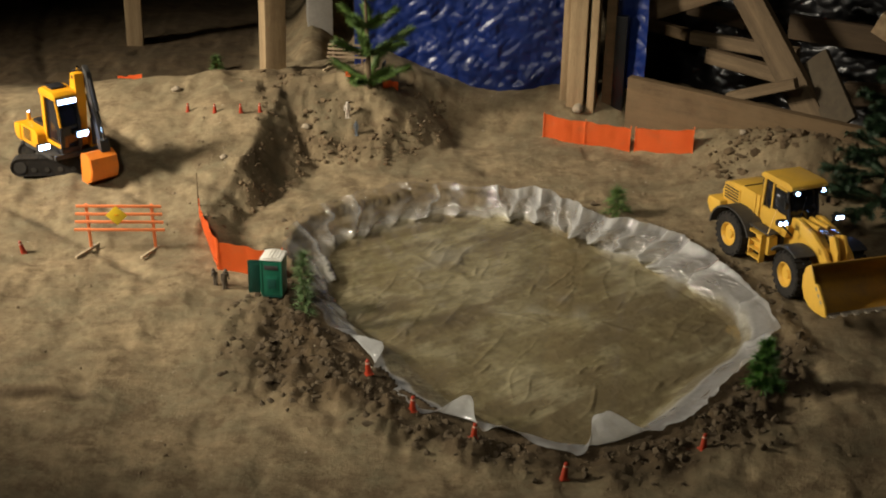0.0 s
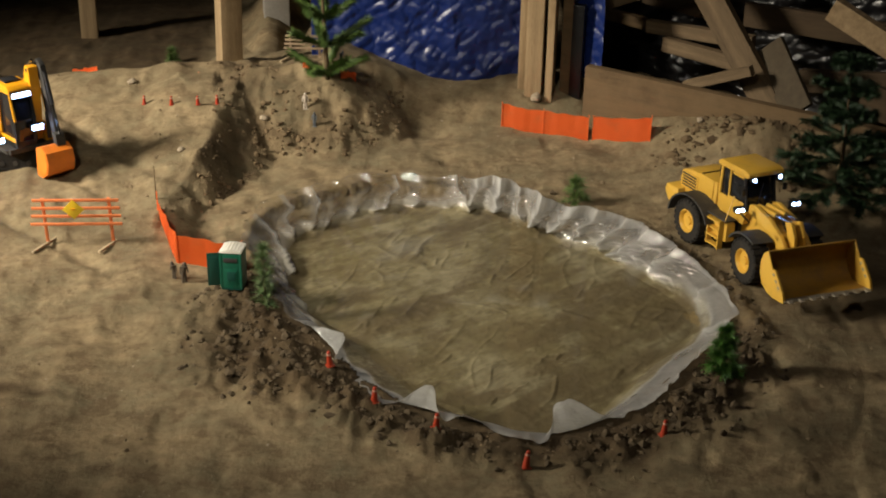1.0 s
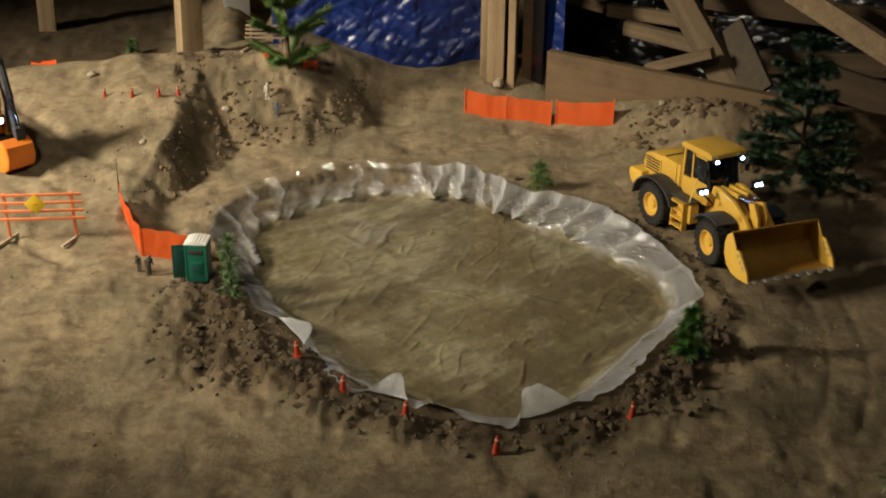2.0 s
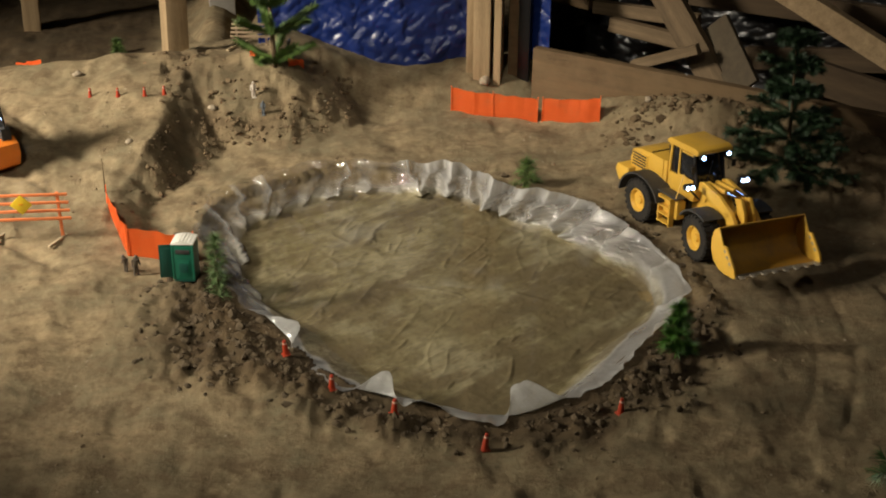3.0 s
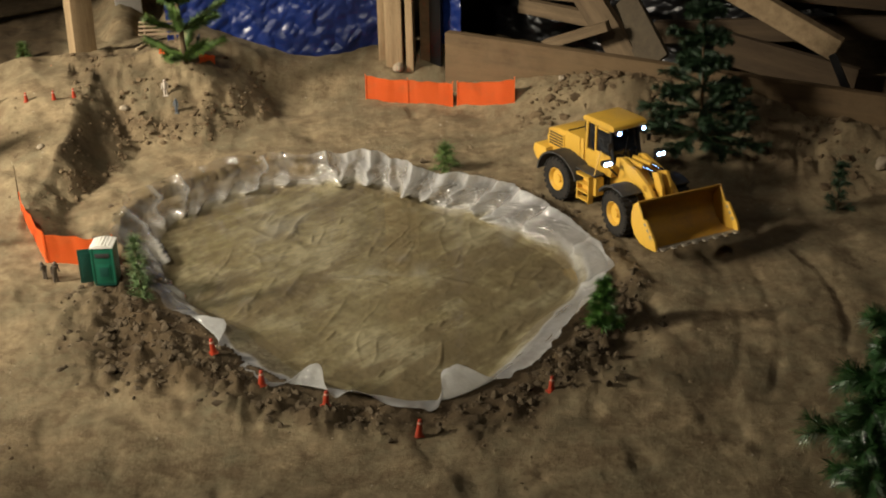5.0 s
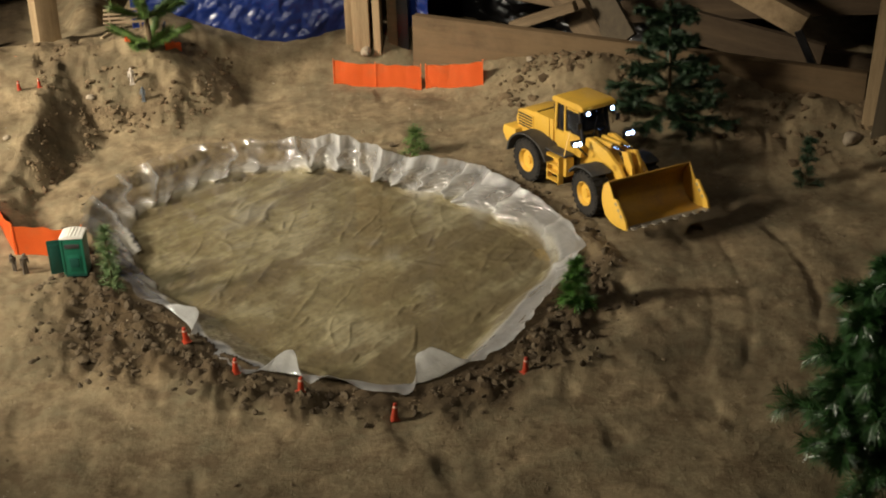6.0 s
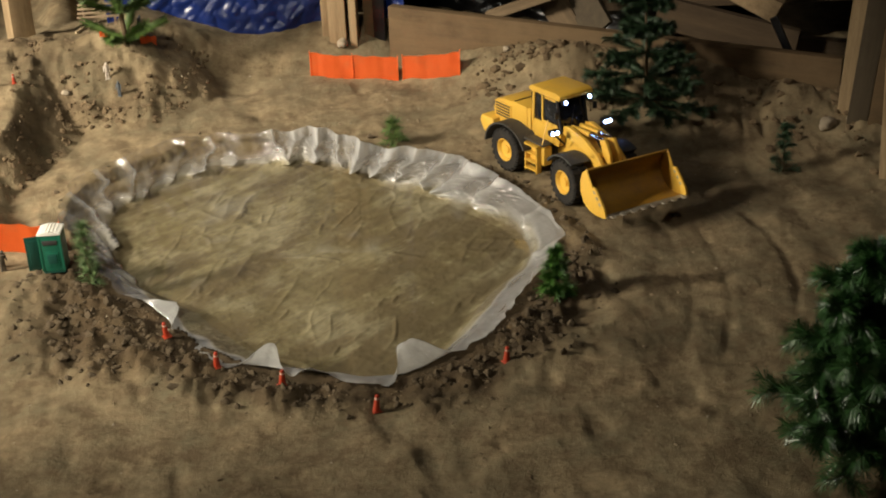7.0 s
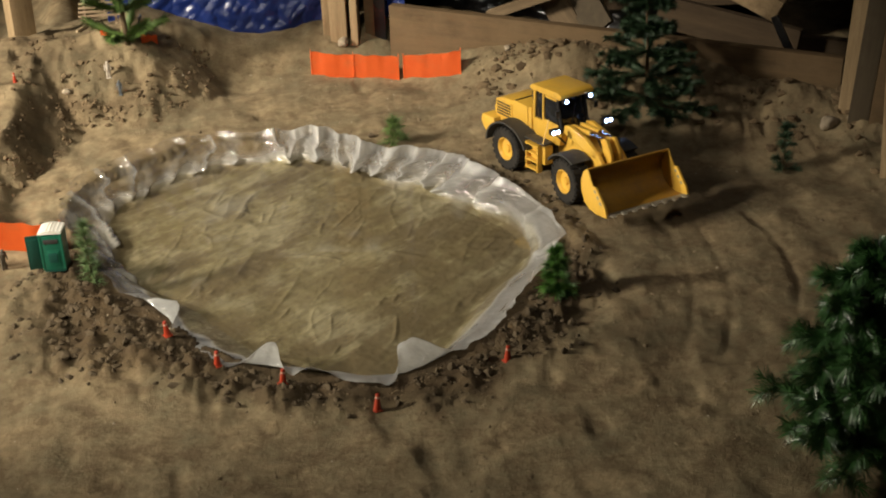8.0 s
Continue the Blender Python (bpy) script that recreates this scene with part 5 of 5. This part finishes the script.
    for y in (y0, y1):
        part("pillar", box((0.020, 0.007, 0.155), (0.012, y, 0.178), bev=0.002), AMBER, cab)
        part("pillar", rod((0.114, y, 0.17), (0.094, y, 0.256), 0.0042, seg=8), AMBER if y < 0 else BLACK, cab)
        part("pillar", rod((0.110, y, 0.10), (0.114, y, 0.17), 0.0036, seg=8), BLACK, cab, "black lower pillar")
        part("sill", box((0.10, 0.005, 0.012), (0.06, y, 0.106), bev=0.001), AMBER if y < 0 else BLACK, cab)
    part("cab_roof", prism([(-0.002, 0.250), (-0.004, 0.268), (0.02, 0.279), (0.090, 0.275), (0.106, 0.262), (0.104, 0.250)], y0 - 0.006, y1 + 0.006, bev=0.005), AMBER, ob, m=H)
    part("roof_hatch", box((0.05, 0.05, 0.006), (0.04, (y0 + y1) / 2, 0.279), bev=0.002), BLACK, ob, "black roof hatch", m=H)
    part("rear_panel", box((0.006, y1 - y0 - 0.006, 0.15), (0.006, (y0 + y1) / 2, 0.178), bev=0.002), AMBER, ob, m=H)
    bar = part("light_bar", box((0.012, 0.064, 0.018), (0.110, -0.022, 0.250), bev=0.002), BLACK, ob, m=H)
    for k in range(4):
        part("lens", box((0.004, 0.0135, 0.014), (0.117, -0.045 + 0.0150 * k, 0.250), bev=0.0012), LED, bar, "lit white lens")
    for y, z, x in ((-0.092, 0.108, 0.070), (0.012, 0.145, 0.124)):
        head = part("headlight", box((0.014, 0.042, 0.020), (x, y, z), bev=0.003), BLACK, ob, m=H)
        for k in (-1, 1):
            part("lens", box((0.004, 0.017, 0.016), (x + 0.008, y + k * 0.0095, z), bev=0.0012), LED, head, "lit white lens")
    part("front_step", box((0.012, 0.15, 0.016), (0.106, 0.0, 0.076), bev=0.002), GREY_PLASTIC, ob, m=H)
    # boom, stick and bucket, folded
    by = 0.036
    boom = part("boom", prism([(0.050, 0.090), (0.046, 0.150), (0.060, 0.245), (0.068, 0.300), (0.078, 0.325), (0.100, 0.322), (0.104, 0.258), (0.094, 0.150), (0.090, 0.090)], by - 0.020, by + 0.012, bev=0.003), AMBER, ob, m=H)
    part("boom_pin", rod((0.088, by - 0.021, 0.312), (0.088, by + 0.021, 0.312), 0.006, seg=12), BLACK, boom)
    for sy in (-1, 1):
        ram = part("boom_cylinder", rod((0.108, by + sy * 0.023, 0.095), (0.106, by + sy * 0.023, 0.180), 0.0065, seg=14), BLACK, ob, m=H)
        part("cylinder_rod", rod((0.106, by + sy * 0.023, 0.180), (0.090, by + sy * 0.020, 0.250), 0.004, seg=12), CHROME, ram, "chrome rod")
    ram = part("stick_cylinder", rod((0.060, by, 0.262), (0.066, by, 0.325), 0.007, seg=14), BLACK, ob, m=H)
    part("cylinder_rod", rod((0.066, by, 0.325), (0.090, by, 0.340), 0.004, seg=12), CHROME, ram, "chrome rod")
    part("stick", prism([(0.078, 0.325), (0.092, 0.344), (0.114, 0.326), (0.168, 0.130), (0.176, 0.085), (0.160, 0.080), (0.146, 0.116), (0.110, 0.270)], by + 0.0125, by + 0.030, bev=0.0025), GREY_PLASTIC, ob, "dark stick", m=H)
    ram = part("bucket_cylinder", rod((0.122, by + 0.021, 0.308), (0.152, by + 0.021, 0.212), 0.0065, seg=14), BLACK, ob, m=H)
    part("cylinder_rod", rod((0.152, by + 0.021, 0.212), (0.182, by + 0.021, 0.125), 0.0038, seg=12), CHROME, ram, "chrome rod")
    part("linkage", prism([(0.160, 0.13), (0.182, 0.128), (0.190, 0.088), (0.170, 0.080)], by + 0.004, by + 0.034, bev=0.0015), GREY_PLASTIC, ob, m=H)
    shell = [(x - 0.026, z - 0.014) for x, z in ((0.172, 0.098), (0.205, 0.108), (0.228, 0.094), (0.236, 0.064), (0.226, 0.032), (0.196, 0.014), (0.166, 0.014))]
    bucket = part("bucket", band(shell, -0.004, by - 0.044, by + 0.044), BUCKET_ORANGE, ob, "orange digging bucket", m=H)
    for sy in (-1, 1):
        part("side_plate", prism(shell, by + sy * 0.044 - 0.002, by + sy * 0.044 + 0.002, bev=0.0008), BUCKET_ORANGE, bucket)
    for i in range(5):
        part("tooth", prism([(0.142, -0.003), (0.142, 0.004), (0.124, -0.004)], by - 0.036 + i * 0.018 - 0.004, by - 0.036 + i * 0.018 + 0.004), STEEL, bucket)
    return ob


excavator()

# ---- trees and shrubs ----


def needles(bm, a, b, count, length, spread, rng, width=0.0006):
    """Fine needles round a twig from a to b."""
    a, b = Vector(a), Vector(b)
    way = (b - a).normalized()
    across = way.orthogonal().normalized()
    for i in range(count):
        k = rng.random()
        p = a.lerp(b, k)
        turn = Matrix.Rotation(rng.random() * 2 * math.pi, 3, way)
        out = turn @ across
        tip = (way * (0.45 + 0.5 * rng.random()) + out * spread * (0.6 + 0.8 * rng.random())).normalized()
        n = length * (0.6 + 0.7 * rng.random())
        side = tip.cross(out).normalized()
        if side.length < 0.5:
            side = way
        w = width * (0.8 + 0.6 * rng.random())
        q = p + tip * n + Vector((0, 0, -0.12 * n))
        mid = p.lerp(q, 0.5) + Vector((0, 0, 0.06 * n))
        v = [bm.verts.new(p), bm.verts.new(mid + side * w), bm.verts.new(q), bm.verts.new(mid - side * w)]
        bm.faces.new(v)


def conifer(x, y, h, spread, whorls, seed, leaf, label, needle=0.03, per_twig=34, lean=(0, 0), bare=0.12, up=0.35, twigs=4, name="pine_tree", category="tree", sink=0.01, width=0.0006, per_whorl=6, fan=0.9, hang=0.45):
    rng = random.Random(seed)
    ob = thing(name, label, category, pose(x, y, ground_z(x, y) - sink, lean[0], lean[1], rng.random() * 360))
    wood, green = bmesh.new(), bmesh.new()
    knee = [Vector((0.012 * h * math.sin(3 * k / 8 + seed), 0.012 * h * math.cos(4 * k / 8 + seed), h * k / 8)) for k in range(9)]
    for k in range(8):
        rod(knee[k], knee[k + 1], 0.018 * h * (1 - 0.11 * k), 0.018 * h * (1 - 0.11 * (k + 1)), 8, wood)
    for i in range(whorls):
        f = bare + (0.97 - bare) * i / max(1, whorls - 1)
        base = knee[min(7, int(f * 8))].lerp(knee[min(8, int(f * 8) + 1)], f * 8 - int(f * 8))
        reach = spread * (1.05 - 0.8 * f) * (0.75 + 0.5 * rng.random())
        n = max(3, per_whorl - (2 if f > 0.75 else 0))
        for j in range(n):
            a = 2 * math.pi * (j + 0.5 * (i % 2)) / n + rng.uniform(-0.3, 0.3)
            rise = up * (0.4 + 0.9 * rng.random()) * (0.5 + f)
            length = reach * rng.uniform(0.7, 1.15)
            p0 = base
            for s in range(3):
                droop = rise * (1 - hang * s)
                p1 = p0 + Vector((math.cos(a), math.sin(a), droop)).normalized() * length / 3
                rod(p0, p1, 0.006 * h * (1 - 0.25 * s), 0.006 * h * (0.75 - 0.25 * s), 5, wood)
                needles(green, p0, p1, per_twig if s else per_twig // 2, needle, fan, rng, width)
                if s and twigs:
                    for side in (-1, 1):
                        b = a + side * rng.uniform(0.5, 0.9)
                        q = p1 + Vector((math.cos(b), math.sin(b), droop + rng.uniform(-0.1, 0.25))).normalized() * length * 0.3
                        rod(p1, q, 0.003 * h, 0.0015 * h, 4, wood)
                        needles(green, p1, q, per_twig * 2 // 3, needle * 0.9, fan, rng, width)
                a += rng.uniform(-0.2, 0.2)
                p0 = p1
    needles(green, knee[6], knee[8] + Vector((0, 0, 0.03 * h)), per_twig * 2, needle, fan * 0.8, rng, width)
    part("trunk", wood, BARK, ob)
    part("crown", green, leaf, ob, sharp=180)
    return ob


conifer(-0.258, 4.192, 0.498, 0.15, 6, 3, NEEDLE, "young green pine standing on the dirt mound", needle=0.03, per_twig=330, bare=0.05, up=1.0, hang=-0.1, per_whorl=5, width=0.0009, twigs=0, fan=0.55)
conifer(1.237, 3.49, 0.408, 0.163, 6, 5, NEEDLE_DARK, "dark green fir at the dirt bank before the board", needle=0.022, per_twig=230, bare=0.08, up=0.12, per_whorl=7, fan=0.75, width=0.0009)
conifer(1.073, 1.832, 0.411, 0.147, 12, 9, NEEDLE_MID, "dark green pine close beside the open sand", needle=0.034, per_twig=230, bare=0.08, up=0.4, per_whorl=6)
conifer(-0.331, 2.859, 0.151, 0.019, 7, 11, NEEDLE_PALE, "slim upright pale green pine sprig beside the portable toilet", needle=0.028, per_twig=17, bare=0.03, up=3.2, per_whorl=4, fan=0.45, twigs=0, name="pine_sprig", category="shrub")
conifer(0.703, 2.519, 0.109, 0.033, 6, 13, NEEDLE_BRIGHT, "bright green bushy pine sprig at the pond bank", needle=0.026, per_twig=60, bare=0.03, up=2.4, per_whorl=5, fan=0.45, twigs=0, name="pine_sprig", category="shrub")
conifer(0.499, 3.534, 0.067, 0.031, 4, 17, NEEDLE, "small green pine sprig behind the liner", needle=0.032, per_twig=24, bare=0.03, up=1.8, per_whorl=4, fan=0.5, twigs=0, name="pine_sprig", category="shrub")
conifer(-0.875, 4.896, 0.058, 0.018, 4, 19, NEEDLE, "small green pine sprig in the shade by the post", needle=0.026, per_twig=26, bare=0.03, up=1.8, per_whorl=4, fan=0.4, twigs=0, name="pine_sprig", category="shrub")
conifer(1.483, 3.055, 0.13, 0.029, 5, 23, NEEDLE_DARK, "thin dark green sapling on the sand", needle=0.022, per_twig=26, bare=0.03, up=2.6, per_whorl=3, fan=0.4, name="pine_sapling", category="shrub")

# ---- loose soil, clods and stones ----



ICO = bmesh.new()
bmesh.ops.create_icosphere(ICO, subdivisions=1, radius=1.0)
ICO_V = np.array([v.co[:] for v in ICO.verts])
ICO_F = np.array([[v.index for v in f.verts] for f in ICO.faces])
ICO.free()


def scatter(name, places, material, label, category, seed):
    """Many lumps in one mesh: places of (x, y, size) on the plan, sized by distance from the camera."""
    rng = np.random.RandomState(seed)
    verts, faces = [], []
    xs, ys = np.array([p[0] for p in places]), np.array([p[1] for p in places])
    xs, ys, zs = spread(xs, ys, ground_parts(xs, ys)[0])
    for i, (x, y) in enumerate(zip(xs, ys)):
        size = places[i][2] * 0.3 * math.sqrt(x * x + y * y + STAND * STAND)
        v = ICO_V * (1 + 0.28 * rng.randn(len(ICO_V), 1).clip(-1.3, 1.3)) * size * rng.uniform(0.65, 1.25, 3)
        v[:, 2] *= 0.75
        a = rng.rand() * 6.28
        c, s = math.cos(a), math.sin(a)
        v = np.stack((v[:, 0] * c - v[:, 1] * s + x, v[:, 0] * s + v[:, 1] * c + y, v[:, 2] + zs[i] + 0.05 * size), 1)
        faces.append(ICO_F + len(verts) * len(ICO_V))
        verts.append(v)
    me = bpy.data.meshes.new(name)
    me.from_pydata(np.concatenate(verts).tolist(), [], np.concatenate(faces).tolist())
    me.materials.append(material)
    return tagged(new(name, me), label, category, kind="stuff")


def chosen(count, box_of, weight, sizes, seed):
    """Random places in a box, kept where the ground's weight is high."""
    rng = np.random.RandomState(seed)
    x, y = rng.uniform(box_of[0], box_of[1], count), rng.uniform(box_of[2], box_of[3], count)
    keep = rng.rand(count) < weight(x, y)
    size = sizes[0] + (sizes[1] - sizes[0]) * rng.rand(count) ** 4
    return list(zip(x[keep], y[keep], size[keep]))


def out_of_pond(x, y):
    return np.hypot(x - POND[0], y - POND[1]) - rim(np.arctan2(y - POND[1], x - POND[0])) > 0.012


scatter("soil_clods", chosen(70000, (-0.85, 1.15, 1.85, 3.35), lambda x, y: ground_parts(x, y)[2] ** 1.6 * (1 - 0.6 * np.exp(-((np.arctan2(y - POND[1], x - POND[0]) + 1.25) / 0.55) ** 2)) * (0.26 + 0.4 * step(-0.2, 0.6, bumps(x, y, 13, 6))) * out_of_pond(x, y), (0.0014, 0.0135), 1), CLOD, "dark crumbly soil clods heaped round the pond", "soil", 2)
scatter("mound_stones", chosen(26000, (-0.75, 0.25, 2.8, 3.6), lambda x, y: ground_parts(x, y)[3] * 0.03 + ground_parts(x, y)[5] * 0.30 * step(-0.3, 0.5, bumps(x, y, 15, 2)), (0.0012, 0.0095), 3), CLOD_WARM, "small stones and clods at the mound's foot", "stones", 4)
scatter("bank_rubble", chosen(22000, (0.55, 1.85, 2.60, 3.45), lambda x, y: ground_parts(x, y)[4] * 0.75 * step(-0.4, 0.4, bumps(x, y, 10, 5)) * (1 - 0.75 * step(1.25, 1.45, x)), (0.0018, 0.016), 5), CLOD_WARM, "broken stones and clods on the bank", "stones", 6)
scatter("loose_grit", chosen(19000, (-1.5, 1.9, 1.6, 3.6), lambda x, y: (0.05 + 0.7 * step(0.2, 0.7, bumps(x, y, 3.5, 3))) * out_of_pond(x, y), (0.0008, 0.0058), 7), GRIT, "scattered grit and crumbs on the packed dirt", "grit", 8)
scatter("pebbles", chosen(2600, (-1.5, 1.9, 1.6, 3.6), lambda x, y: (0.08 + 0.5 * step(0.1, 0.7, bumps(x, y, 3.5, 5))) * out_of_pond(x, y), (0.001, 0.0042), 9), PALE_STONE, "pale pebbles strewn over the packed dirt", "pebbles", 10)


def rock(x, y, size, seed, label):
    rng = random.Random(seed)
    bm = bmesh.new()
    bmesh.ops.create_icosphere(bm, subdivisions=3, radius=1.0)
    off = Vector((rng.uniform(-9, 9), rng.uniform(-9, 9), rng.uniform(-9, 9)))
    sx, sy, sz = rng.uniform(0.8, 1.2), rng.uniform(0.7, 1.0), rng.uniform(0.6, 0.85)
    for v in bm.verts:
        p = v.co.copy()
        k = 1 + 0.28 * noise.noise(p * 1.2 + off) + 0.10 * noise.noise(p * 3.5 + off)
        v.co = Vector((p.x * sx, p.y * sy, p.z * sz)) * k * size
    return tagged(obj_of("rock", bm, PALE_STONE, m=pose(x, y, ground_z(x, y) + 0.35 * size, 0, 0, rng.random() * 360), sharp=60), label, "rock", "rocks")


rock(0.453, 4.335, 0.026, 31, "pale rounded rock at the foot of the post")
rock(1.697, 3.239, 0.026, 32, "pale rock on the bank near the corner post")
rock(1.73, 3.434, 0.018, 33, "pale rock on the bank near the corner post")
rock(0.486, 3.438, 0.01, 34, "small rock beside the liner")
rock(-0.888, 4.195, 0.014, 35, "small pale rock on the berm")
rock(-0.443, 4.012, 0.012, 36, "small pale rock on the mound face")
rock(-0.657, 3.71, 0.01, 37, "small pale rock on the embankment")
rock(0.852, 4.318, 0.014, 38, "pale rock on the rubble bank")
rock(0.934, 3.944, 0.013, 39, "pale rock on the rubble bank")
rock(1.006, 3.631, 0.017, 40, "pale rock on the rubble bank")
rock(0.871, 3.564, 0.01, 41, "small rock at the bank foot")
rock(0.335, 2.414, 0.007, 42, "small pale rock at the pond bank")
rock(1.76, 3.226, 0.012, 43, "pale rock at the corner post")
